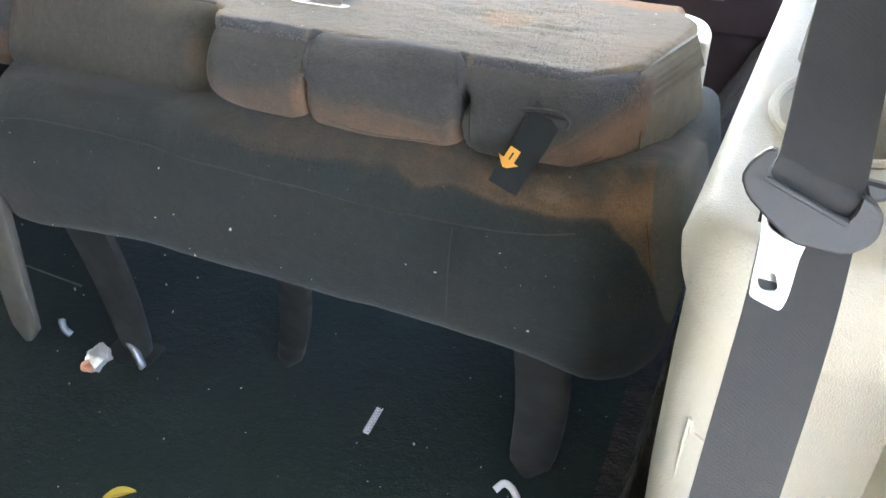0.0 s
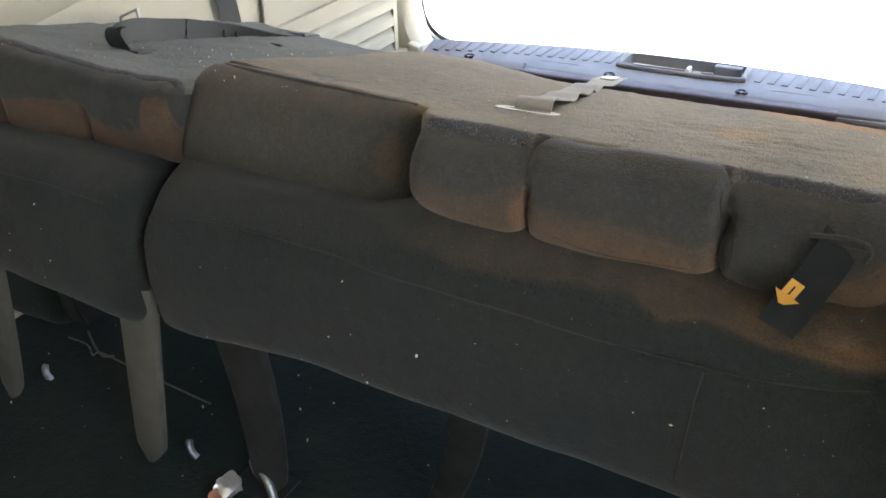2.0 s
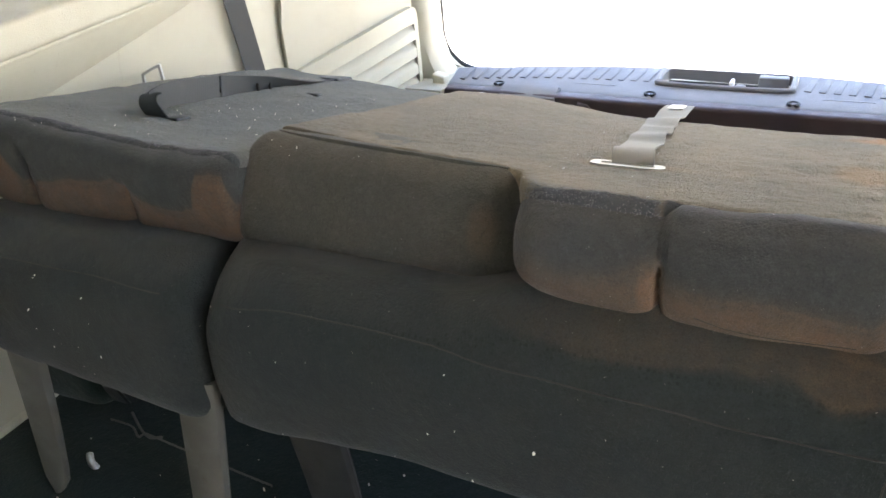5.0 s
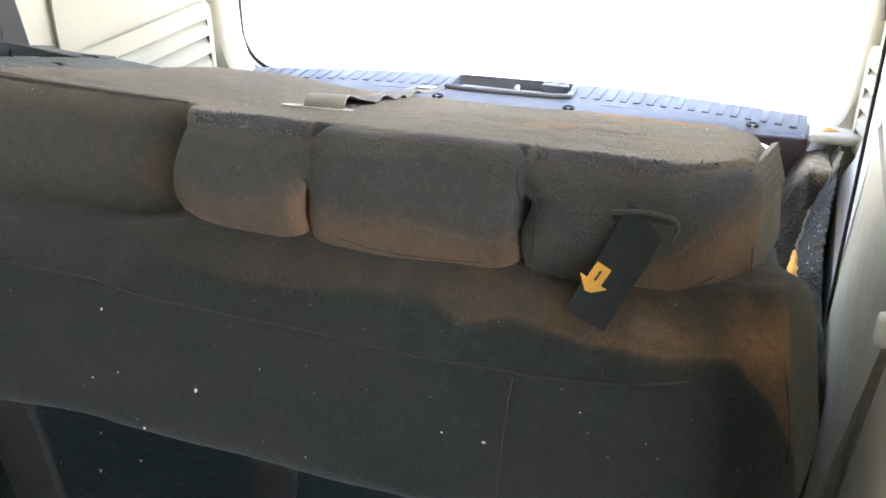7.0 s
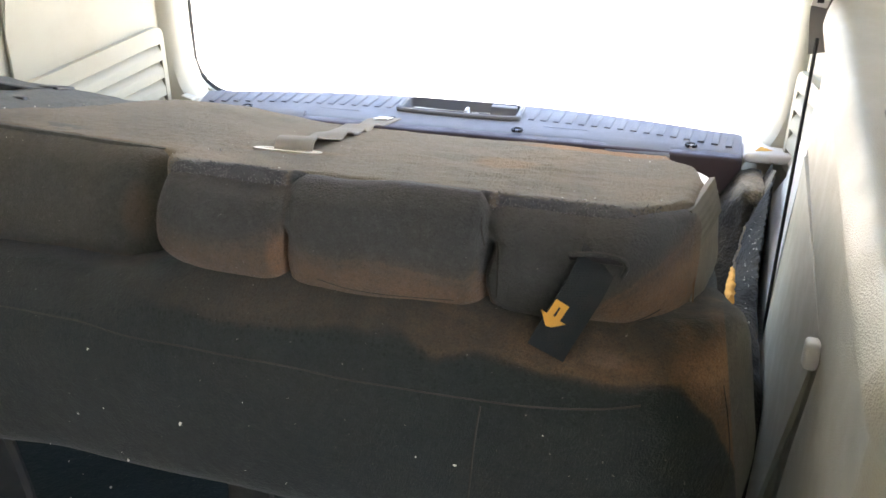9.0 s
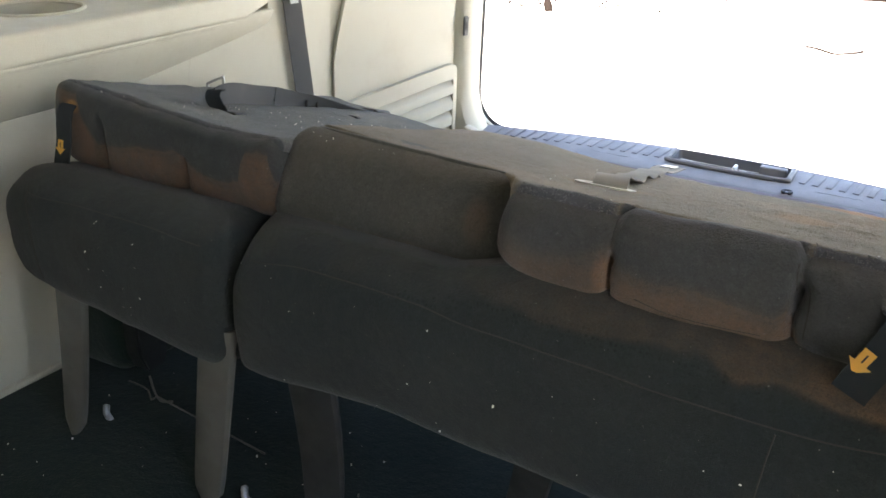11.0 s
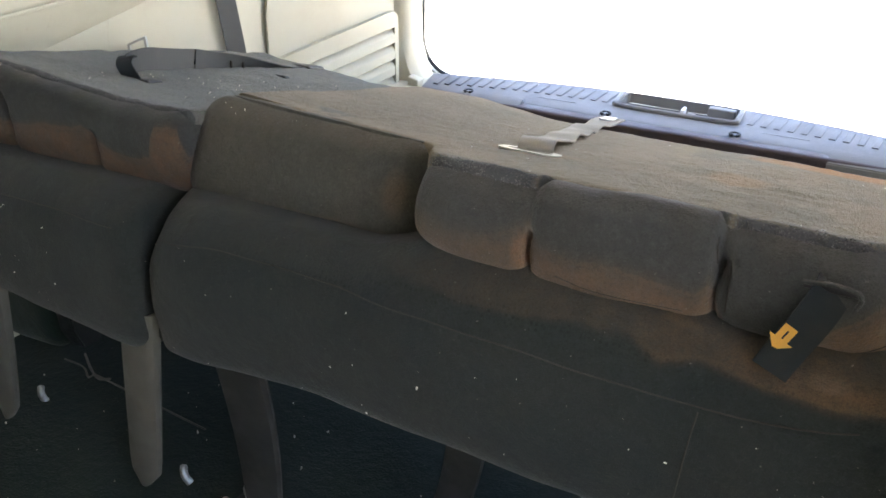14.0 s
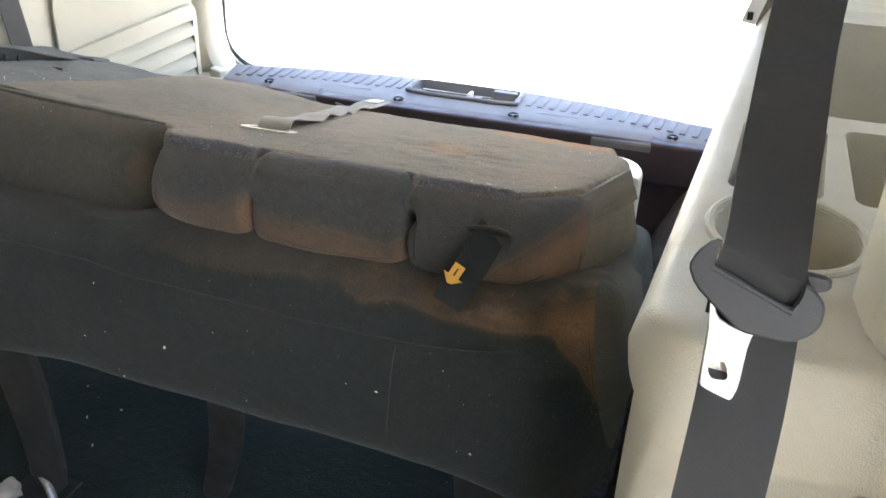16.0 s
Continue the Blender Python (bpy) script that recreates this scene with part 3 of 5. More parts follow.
def on_panel(s, z, out=0.0):
    return A + ALONG * s + INTO * out + Vector((0, 0, z))


def panel_slab(outline, t0, t1, bm=None):
    bm = bm or bmesh.new()
    lo = [bm.verts.new(on_panel(s, z, t0)) for s, z in outline]
    hi = [bm.verts.new(on_panel(s, z, t1)) for s, z in outline]
    n = len(outline)
    for i in range(n):
        bm.faces.new((lo[i], lo[(i + 1) % n], hi[(i + 1) % n], hi[i]))
    bm.faces.new(lo)
    bm.faces.new(list(reversed(hi)))
    return bm


def mirrored(bm):
    for v in bm.verts:
        v.co.x = -0.734 - v.co.x
    return bm


def corner_panel(name, flip):
    f = mirrored if flip else (lambda b: b)
    ob = structure(name, f(panel_slab([(-0.012, 0), (0.43, 0), (0.43, 1.3), (-0.012, 1.3)], -0.16, -0.004)), M_BEIGE, "beige rear corner trim of the van with moulded louvres", "wall")
    outline = [(0.012, 0.02), (0.405, 0.02), (0.405, 1.28), (0.16, 1.28), (0.13, 1.0), (0.085, 0.72), (0.045, 0.64), (0.016, 0.55), (0.010, 0.50)]
    part("cover_panel", f(bevelled(panel_slab(outline, -0.002, 0.008), 0.004, 2)), M_BEIGE, ob)
    for k in range(4):
        z = 0.400 - 0.042 * k
        rows = []
        for s in (0.05 + 0.02 * k, 0.12, 0.38, 0.396):
            zz = z + 0.155 * (s - 0.40)
            rows.append([on_panel(s, zz + 0.021, 0.007), on_panel(s, zz + 0.020, 0.0095), on_panel(s, zz + 0.001, 0.0215), on_panel(s, zz - 0.001, 0.0225), on_panel(s, zz - 0.0205, 0.0225), on_panel(s, zz - 0.021, 0.007)])
        part("louvre", f(loft(rows)), M_BEIGE, ob)
    band = [(0.03, 0.401), (0.20, 0.428), (0.36, 0.453), (0.392, 0.457), (0.404, 0.452), (0.410, 0.440), (0.412, 0.27), (0.397, 0.27), (0.397, 0.419), (0.36, 0.414), (0.20, 0.388), (0.03, 0.362)]
    part("border", f(bevelled(panel_slab(band, 0.006, 0.0225), 0.002, 2)), M_BEIGE, ob)
    # rounded post beside the opening
    plan = [(-1.097, 2.338), (-1.082, 2.345), (-1.068, 2.365), (-1.066, 2.40), (-1.074, 2.44), (-1.098, 2.452), (-1.25, 2.46), (-1.25, 2.30)]
    rows = []
    for z in (0.0, 0.20, 0.27, 0.31, 0.36, 0.45, 0.6, 0.9, 1.3):
        flare = 0.055 * max(0, (0.40 - z) / 0.16) ** 2 if z < 0.40 else 0
        rows.append([(x + (min(flare, 0.06) if i in (1, 2, 3, 4, 5) else 0), y, z) for i, (x, y) in enumerate(plan)])
    part("post", f(loft(rows)), M_BEIGE, ob)
    if flip:
        return ob
    latch = part("catch_plate", f(bevelled(panel_slab([(0.428, 0.525), (0.445, 0.525), (0.445, 0.575), (0.428, 0.575)], 0.016, 0.022), 0.002)), M_BUCKLE, ob, "small dark catch plate")
    part("catch_slot", f(panel_slab([(0.433, 0.540), (0.441, 0.540), (0.441, 0.560), (0.433, 0.560)], 0.0225, 0.0235)), M_BLACK, latch)
    return ob


corner_panel("wall_rear_left", False)
corner_panel("wall_rear_right", True)
part("lug", soft((-1.046, 2.31, 0.262), (-1.014, 2.342, 0.300), 0.005, (2, 2, 2), lambda p: p + Vector((0, 0, -0.25 * (p.x + 1.062)))), M_BEIGE, bpy.data.objects["wall_rear_left"])


def opening(r, grow=0.0):
    """The rounded outline of the tailgate opening in x and z."""
    x0, x1, z0, z1 = -1.10 - grow, 0.366 + grow, 0.266 - grow, 1.24 + grow
    out = []
    for cx, cz, a0 in ((x1 - r, z0 + r, -90), (x1 - r, z1 - r, 0), (x0 + r, z1 - r, 90), (x0 + r, z0 + r, 180)):
        out += [(cx + r * math.cos(radians(a0 + 90 * k / 8)), cz + r * math.sin(radians(a0 + 90 * k / 8))) for k in range(9)]
    return out


ring, hole = [], opening(0.10)
for x, z in hole:
    cx, cz = x + 0.367, z - 0.66
    k = max(abs(cx) / 1.09, abs(cz) / 0.72)
    ring.append((-0.367 + cx / k, 0.66 + cz / k))
rows = [[(x, 2.452, z) for x, z in ring], [(x, 2.452, z) for x, z in hole], [(x, 2.50, z) for x, z in opening(0.10, 0.004)], [(x, 2.50, z) for x, z in ring]]
bm = bmesh.new()
vs = [[bm.verts.new(p) for p in r] for r in rows]
for i in range(4):
    a, b = vs[i], vs[(i + 1) % 4]
    for k in range(len(a)):
        bm.faces.new((a[k], a[(k + 1) % len(a)], b[(k + 1) % len(a)], b[k]))
wall_rear = structure("wall_rear", bm, M_BEIGE, "beige painted frame round the open tailgate", "wall")
loop = [(x + (0.020 if x < -0.367 else 0.012), 2.462, z) for x, z in opening(0.10, 0.002)]
part("weather_seal", tube(loop + loop[:1], 0.0055, 8, cap=False), M_BUCKLE, wall_rear, "black rubber weather seal")
tagged(part("sill_flange", bevelled(box((-1.12, 2.26, 0.0), (-1.0, 2.452, 0.272)), 0.004), M_BEIGE, wall_rear))
part("sill_flange", soft((0.264, 2.288, 0.262), (0.46, 2.452, 0.284), 0.009, (2, 2, 2)), M_WHITE, wall_rear, "white painted body corner beside the sill")
part("sticker", prism([(0.285, 2.30), (0.322, 2.312), (0.300, 2.335)], 2, 0.2855, 0.2862), M_ARROW, wall_rear, "small faded yellow triangular sticker")

# front end and right side, out of sight, with the open sliding door
wall_front = structure("wall_front", box((-1.62, -1.36, 0), (0.70, -1.30, 1.3)), M_BEIGE_D, "plain greige front end that closes the cabin", "wall")
carve(wall_front, [soft((-0.45, -1.6, 0.88), (0.42, -1.1, 1.20), 0.06, (1, 1, 1))])
wall_right = structure("wall_right", box((0.64, 0.58, 0), (0.70, 2.50, 1.3)), M_BEIGE, "beige side wall behind the sliding door", "wall")
carve(wall_right, [soft((0.5, 1.02, 0.84), (0.9, 1.86, 1.22), 0.06, (1, 1, 1))])
structure("wall_right_front", box((0.64, -1.3, 0), (0.70, 0.02, 1.3)), M_BEIGE, "beige door post ahead of the sliding door", "wall")

# ---- tailgate sill ----
sill = thing("tailgate_sill", "slate plastic tailgate sill with ribs, worn and dusty", "sill", kind="structure")
prof = [(2.286, 0.195), (2.283, 0.252), (2.287, 0.264), (2.298, 0.274), (2.312, 0.2785), (2.36, 0.284), (2.40, 0.288), (2.474, 0.295), (2.480, 0.290), (2.480, 0.275), (2.446, 0.262), (2.446, 0.195)]


def crown(x, y):
    """The sill's outer edge bows with the bumper."""
    return y - 0.26 * (x + 0.37) ** 2 * clamp((y - 2.325) / 0.14)


scuff = part("scuff_plate", loft([[(x, crown(x, y), z) for y, z in prof] for x in [-1.0 + 1.262 * k / 32 for k in range(33)]]), M_SILL, sill)
carve(scuff, [soft((-0.505, 2.378, 0.262), (-0.235, 2.466, 0.34), 0.012, (1, 1, 1))])
part("riser", bevelled(box((-1.0, 2.292, 0.0), (0.262, 2.40, 0.196)), 0.003), M_SILL_F, sill, "dark maroon face of the sill")
part("nosing", soft((-1.0, 2.270, 0.175), (0.262, 2.310, 0.2755), 0.010, (24, 1, 2), wobble=0.002, freq=30), M_SILL_F, sill)
part("tray_rim", tube(smooth_path([(-0.512, 2.452, 0.296), (-0.512, 2.39, 0.292), (-0.498, 2.372, 0.289), (-0.37, 2.369, 0.288), (-0.242, 2.372, 0.289), (-0.228, 2.39, 0.292), (-0.228, 2.452, 0.296)]), 0.0065, 8), M_SILL, sill)
part("tray_floor", box((-0.504, 2.379, 0.252), (-0.236, 2.464, 0.266)), M_SILL, sill)
latch = part("latch", soft((-0.362, 2.405, 0.255), (-0.353, 2.436, 0.290), 0.003, (1, 1, 1)), M_WHITE, sill, "pale tailgate striker")
part("latch_base", soft((-0.352, 2.415, 0.255), (-0.330, 2.442, 0.276), 0.004, (1, 1, 1)), M_PEG, sill)
part("latch_cover", soft((-0.305, 2.44, 0.255), (-0.242, 2.464, 0.294), 0.004, (1, 1, 1)), M_SILL, sill)
for x0 in (-0.022, -0.855):
    part("step_block", bevelled(prism([(2.266, 0.252), (2.266, 0.268), (2.270, 0.2715), (2.303, 0.2865), (2.310, 0.2865), (2.312, 0.252)], 0, x0, x0 + 0.137), 0.002), M_SILL, sill)
rib_bm = soft((-0.0070, -0.038, -0.003), (0.0070, 0.038, 0.0014), 0.0013, (1, 2, 1))
rib0 = part("rib", rib_bm, M_SILL, sill)


def lay_rib(ob, x):
    run = crown(x, 2.474) - crown(x, 2.40)
    short = (crown(x, 2.462) - crown(x, 2.386)) / 0.076
    ob.matrix_basis = pose(x, crown(x, 2.424) - 0.012 * (1 - short), 0.2906 - 0.0012 * (1 - short), math.degrees(math.atan(0.007 / run)), 0, -8)
    ob.scale.y = max(short, 0.72)


lay_rib(rib0, 0.238)
for x in [0.238 - 0.0288 * k for k in range(1, 16)] + [-0.535 - 0.0288 * k for k in range(16)]:
    r = rib0.copy()
    scene.collection.objects.link(r)
    lay_rib(r, x)
for x in (-0.872, -0.515, -0.219, 0.157):
    c = part("fastener", tube([(x + 0.0105 * math.cos(a * math.pi / 8), 2.318 + 0.0105 * math.sin(a * math.pi / 8), 0.281) for a in range(-3, 12)], 0.0032, 6), M_BLACK, sill, "black trim fastener")
    part("fastener_head", tube([(x, 2.318, 0.275), (x, 2.318, 0.2815)], 0.0065, 12), M_SILL, c)
for x0, x1 in ((-0.70, -0.60), (-0.165, -0.065)):
    for k in range(14):
        xa = x0 + (x1 - x0) * k / 14
        part("letter_bar", box((xa, 2.349, 0.2820), (xa + 0.0045, 2.354 + 0.002 * (k % 3), 0.2841)), M_SILL, sill)

for x, w, z in ((-0.742, 0.040, 0.262), (-0.700, 0.024, 0.255), (-0.665, 0.030, 0.262), (-0.79, 0.03, 0.25)):
    part("torn_trim", soft((x, 2.262, z - 0.035), (x + w, 2.290, z), 0.008, (4, 2, 4), None, 0.009, 55), M_SILL_F, sill, "torn dark foam along the sill edge")

# ---- right side panel with ledge ----
panel = thing("side_panel", "beige grained plastic side panel with ledge, cup holder and pockets", "side panel")
NOSE = (0.240, 0.898)      # centre of the rounded front corner


def side_x(y):
    return 0.186 + 0.09 * (y - 0.85)


def ledge_rise(y):
    return 0.10 * clamp(y - 1.0, -0.06, 0.7)


def panel_levels(u):
    """Heights and insets of the panel's face; u runs from 0 on the side to 1 on the front, where the lip hangs lower."""
    zl = 0.600 - 0.050 * u
    deep = 0.0095 + 0.012 * u
    low = 0.030 + 0.030 * u
    return [(0.0, low), (0.12, low * 0.6), (0.25, 0.003 + deep), (0.36, deep), (0.47, deep), (0.488, deep), (0.500, deep), (zl - 0.016, deep + 0.001), (zl - 0.005, deep), (zl, 0.001),
            (zl + 0.007, 0.0), (0.615, 0.003), (0.626, 0.0078), (0.632, 0.0112), (0.6355, 0.0155), (0.637, 0.022), (0.637, 0.040)]


def groove_y(z):
    return 1.128 + 0.45 * (0.49 - z)


def rear_y(z):
    return groove_y(z) if z < 0.495 else line_at(z, [(0.50, 1.645), (0.60, 1.66), (0.637, 1.68)])


rows = []
for k in range(15):
    t = k / 14
    row = []
    for z, off in panel_levels(0.0):
        y = NOSE[1] + (rear_y(z) - NOSE[1]) * t
        end = 0.006 * clamp((t - 0.93) / 0.07)
        row.append((side_x(y) + off + end, y, z + ledge_rise(y) * clamp((z - 0.46) / 0.14)))
    y = NOSE[1] + (rear_y(0.637) - NOSE[1]) * t
    rows.append(row + [(0.635, y, 0.638 + ledge_rise(y)), (0.635, NOSE[1] + (rear_y(0.0) - NOSE[1]) * t, 0.0)])
body = part("body", loft(rows), M_LEDGE, panel)
UPZ = 0.9
cup = tube([(0.292, 1.030, 0.53), (0.292, 1.030, 0.70)], [0.045, 0.0605], 40)
bin_ = soft((0.243, 1.096, 0.575), (0.322, 1.249, UPZ), 0.012, (2, 2, 2), lambda p: p + Vector((0.07 * (p.y - 1.096), 0, 0)))
bin_2 = soft((0.348, 1.098, 0.565), (0.46, 1.255, UPZ), 0.012, (2, 2, 2))
scoop = soft((0.312, 1.285, 0.53), (0.60, 1.62, UPZ), 0.035, (4, 8, 6), lambda p: p + Vector((0.06 * (p.y - 1.3), 0, 0)))
carve(body, [cup, bin_, bin_2, scoop])
rows = []
for k in range(15):
    u = k / 10 if k <= 10 else 1.0
    if k <= 10:
        a = math.pi / 2 * u
        base, into, core = Vector((NOSE[0] - 0.05 * math.cos(a), NOSE[1] - 0.05 * math.sin(a), 0)), Vector((math.cos(a), math.sin(a), 0)), Vector((NOSE[0] + 0.0006 * k, NOSE[1], 0))
    else:
        x = NOSE[0] + 0.38 * (k - 10) / 4
        base, into, core = Vector((x, NOSE[1] - 0.05, 0)), Vector((0, 1, 0)), Vector((x + 0.01, NOSE[1], 0))
    row = []
    for z, off in panel_levels(clamp(u * 1.25 - 0.1)):
        q = base + into * min(off, 0.047)
        row.append((q.x, q.y, z + ledge_rise(q.y) * clamp((z - 0.46) / 0.14)))
    rows.append(row + [(core.x, core.y, 0.637 + ledge_rise(core.y)), (core.x, core.y, 0.0)])
part("nose", loft(rows), M_LEDGE, panel, "rounded front end of the ledge")
rows = []
for k in range(11):
    z = 0.494 * k / 10
    y0, y1 = groove_y(z) + 0.014, 1.615 + 0.04 * z
    low = -0.014 * max(0.0, 1 - z / 0.45) - 0.026 * max(0.0, 1 - z / 0.18)
    rows.append([(side_x(y0) + 0.013 + low, y0, z), (side_x(y0) + 0.0096 + low, y0 + 0.004, z), (side_x(y1) + 0.0096 + low, y1 - 0.006, z), (side_x(y1) + 0.015 + low, y1, z), (side_x(y1) + 0.06, y1, z), (side_x(y0) + 0.06, y0, z)])
part("rear_trim", loft(rows), M_LEDGE, panel, "narrow beige trim strip behind a shadow gap")
part("gap_back", tube([(side_x(groove_y(z)) + 0.022 + 0.03 * max(0.0, 1 - z / 0.25), groove_y(z) + 0.010, z) for z in (0.0, 0.1, 0.2, 0.3, 0.4, 0.47)], 0.010, 6), M_BEIGE_D, panel)
part("cup_rim", tube([(0.292 + 0.060 * math.cos(a * math.pi / 20), 1.030 + 0.060 * math.sin(a * math.pi / 20), 0.6385 + ledge_rise(1.030 + 0.060 * math.sin(a * math.pi / 20))) for a in range(41)], 0.0038, 8, cap=False), M_LEDGE, panel)
part("edge_trim", tube([(side_x(1.65) + 0.002 + 0.028 * max(0.0, 1 - k * 0.08 / 0.25) ** 1.2, 1.624 + 0.005 * k, 0.08 * k) for k in range(9)], 0.0024, 6), M_BLACK, panel, "dark gap strip along the panel edge")
bm = bmesh.new()
strip = [bm.verts.new(v) for v in ((0.253, 1.60, 0.02), (0.322, 2.22, 0.22), (0.42, 2.22, 0.42), (0.290, 1.70, 0.66), (0.262, 1.66, 0.25))]
back = [bm.verts.new(v.co + Vector((0.012, -0.003, 0))) for v in strip]
for k in range(5):
    bm.faces.new((strip[k], strip[(k + 1) % 5], back[(k + 1) % 5], back[k]))
bm.faces.new(strip)
bm.faces.new(list(reversed(back)))
part("body_edge", bm, M_WHITE, panel, "white painted body edge", False)
part("clip_tab", soft((side_x(1.13) - 0.002, 1.122, 0.474), (side_x(1.13) + 0.010, 1.138, 0.499), 0.004, (2, 2, 2)), M_WHITE, panel, "small white clip tab")
part("lower_pocket_rim", tube(smooth_path([(0.222, 0.884, 0.10), (0.222, 0.871, 0.42), (0.228, 0.868, 0.434), (0.243, 0.867, 0.421), (0.247, 0.867, 0.40), (0.247, 0.880, 0.10)]), 0.002, 6), M_BEIGE, panel)

quarter = thing("quarter_trim", "beige plastic quarter trim with a small speaker grille", "trim", kind="structure")
part("cover", soft((0.452, 1.93, 0.0), (0.637, 2.30, 1.29), 0.03, (2, 4, 8), lambda p: p + Vector((0, 0.05 * max(0.0, p.z - 0.66), 0))), M_BEIGE, quarter)
part("rim_step", soft((0.315, 1.69, 0.48), (0.637, 1.96, 0.700), 0.014, (3, 3, 3), lambda p: p + Vector((0.25 * (p.y - 1.69), 0, 0))), M_BEIGE, quarter)
grille = part("speaker_grille", soft((0.485, 1.926, 0.672), (0.575, 1.942, 0.745), 0.006, (2, 1, 2)), M_BEIGE_D, quarter, "perforated greige speaker grille")
for i in range(9):
    for k in range(7):
        x, z = 0.492 + 0.0095 * i, 0.681 + 0.009 * k
        part("perforation", tube([(x, 1.9245, z), (x, 1.93, z)], 0.0025, 6), M_BLACK, grille)

post = thing("door_post_trim", "greige plastic door post trim beside the side panel", "trim", kind="structure")
part("cover", bevelled(prism([(0.335, 0.965), (0.34, 0.90), (0.47, 0.64), (0.636, 0.60), (0.636, 0.965)], 2, 0.0, 1.29), 0.008, 3), M_BEIGE, post)

# carpet drawn up against the side panel and over the wheel-arch corner
def drape_edge(y):
    """Where the cut edge of the carpet runs, and how high it stands there."""
    return line_at(y, [(1.10, 0.172), (1.44, 0.188), (1.677, 0.210), (1.916, 0.239), (2.215, 0.288)]), line_at(y, [(1.10, 0.03), (1.30, 0.17), (1.44, 0.285), (1.677, 0.258), (1.916, 0.206), (2.215, 0.188)])


def drape_height(x, y):
    ex, ez = drape_edge(y)
    ex += 0.005 * noise.noise(Vector((y * 30, 4, 0))) + 0.003 * noise.noise(Vector((y * 90, 4, 0)))
    up = clamp((x - ex + 0.010) / 0.012)
    fold = 0.016 * noise.noise(Vector((x * 16, y * 11, 2))) + 0.011 * (1 - abs(noise.noise(Vector((x * 14 + y * 17, y * 4, 7))))) + 0.005 * noise.noise(Vector((x * 50, y * 38, 5)))
    inner = clamp((x - ex) / 0.03)
    h = min(0.31, ez + line_at(y, [(1.50, -0.8), (1.65, -0.3), (1.76, 0.6), (1.90, 1.7), (2.10, 2.5)]) * clamp(x - ex, 0.0, 0.2) + fold * 0.7 * inner) * up
    wall = line_at(y, [(1.50, 0.243), (1.60, 0.247), (1.70, 0.252), (1.80, 0.262), (1.90, 0.275), (2.07, 0.299), (2.20, 0.320)])
    h *= 1 - clamp((x - wall) / 0.006)
    arch = 0.240 * clamp((y - 1.93) / 0.22) ** 1.2 * clamp((x - 0.13) / 0.13) ** 0.8 * clamp((0.325 - x) / 0.02)
    if arch > h:
        h = arch + fold * min(1.0, arch / 0.05)
    return max(0.004, h)


bm = bmesh.new()
nx, ny = 90, 130
grid = [[bm.verts.new((0.13 + 0.31 * i / nx, 1.10 + 1.178 * j / ny, drape_height(0.13 + 0.31 * i / nx, 1.10 + 1.178 * j / ny))) for i in range(nx + 1)] for j in range(ny + 1)]
for j in range(ny):
    for i in range(nx):
        bm.faces.new((grid[j][i], grid[j][i + 1], grid[j + 1][i + 1], grid[j + 1][i]))
rim = [grid[0][i] for i in range(nx + 1)] + [grid[j][nx] for j in range(1, ny + 1)] + [grid[ny][i] for i in range(nx - 1, -1, -1)] + [grid[j][0] for j in range(ny - 1, 0, -1)]
low = [bm.verts.new((v.co.x, v.co.y, 0.001)) for v in rim]
for k in range(len(rim)):
    bm.faces.new((rim[k], low[k], low[(k + 1) % len(rim)], rim[(k + 1) % len(rim)]))
bm.faces.new(low)
drape = thing("carpet_drape", "crumpled blue black carpet drawn up beside the seat", "carpet")
part("sheet", bm, M_HUMP, drape)
edge_pts = [Vector((ex - 0.001, y, ez - 0.002)) for y in [1.44 + 0.008 * k for k in range(96)] for ex, ez in [drape_edge(y)]]
edge_pts = [p + Vector((0.005 * noise.noise(Vector((p.y * 30, 4, 0))) + 0.003 * noise.noise(Vector((p.y * 90, 4, 0))), 0, 0.003 * noise.noise(p * 70))) for p in edge_pts]
bm = tube(edge_pts, [0.0026 + 0.0016 * noise.noise(p * 110) for p in edge_pts], 6)
part("cut_edge", bm, M_DUSTY, drape, "frayed dusty tan edge of the carpet")

# side and front windows, out of sight, which let the daylight in
def glass(n, b):
    b.inputs["Base Color"].default_value = (0.93, 0.96, 0.95, 1)
    b.inputs["Transmission Weight"].default_value = 1.0
    b.inputs["Roughness"].default_value = 0.0
    b.inputs["IOR"].default_value = 1.45


M_GLASS = mat("window glass", glass)
for nm, lo, hi in (("window_1", (-1.585, 0.93, 0.82), (-1.580, 1.68, 1.24)), ("window_2", (0.668, 1.0, 0.82), (0.672, 1.88, 1.24)), ("window_3", (-0.48, -1.332, 0.86), (0.45, -1.328, 1.22))):
    w = structure(nm, box(lo, hi), M_GLASS, "clear van window pane", "window", False)
    w.visible_shadow = False
# ---- the folded bench: a double and a single seat ----
def corner_cut(x0, x1, depth):
    """Draws the front back towards an end between x0 and x1."""
    def f(p, y_ref):
        k = (p.x - x0) / (x1 - x0)
        if k > 0:
            p.y += depth * k * k * max(0.0, min(1.0, (y_ref - p.y) / 0.12))
        return p
    return f


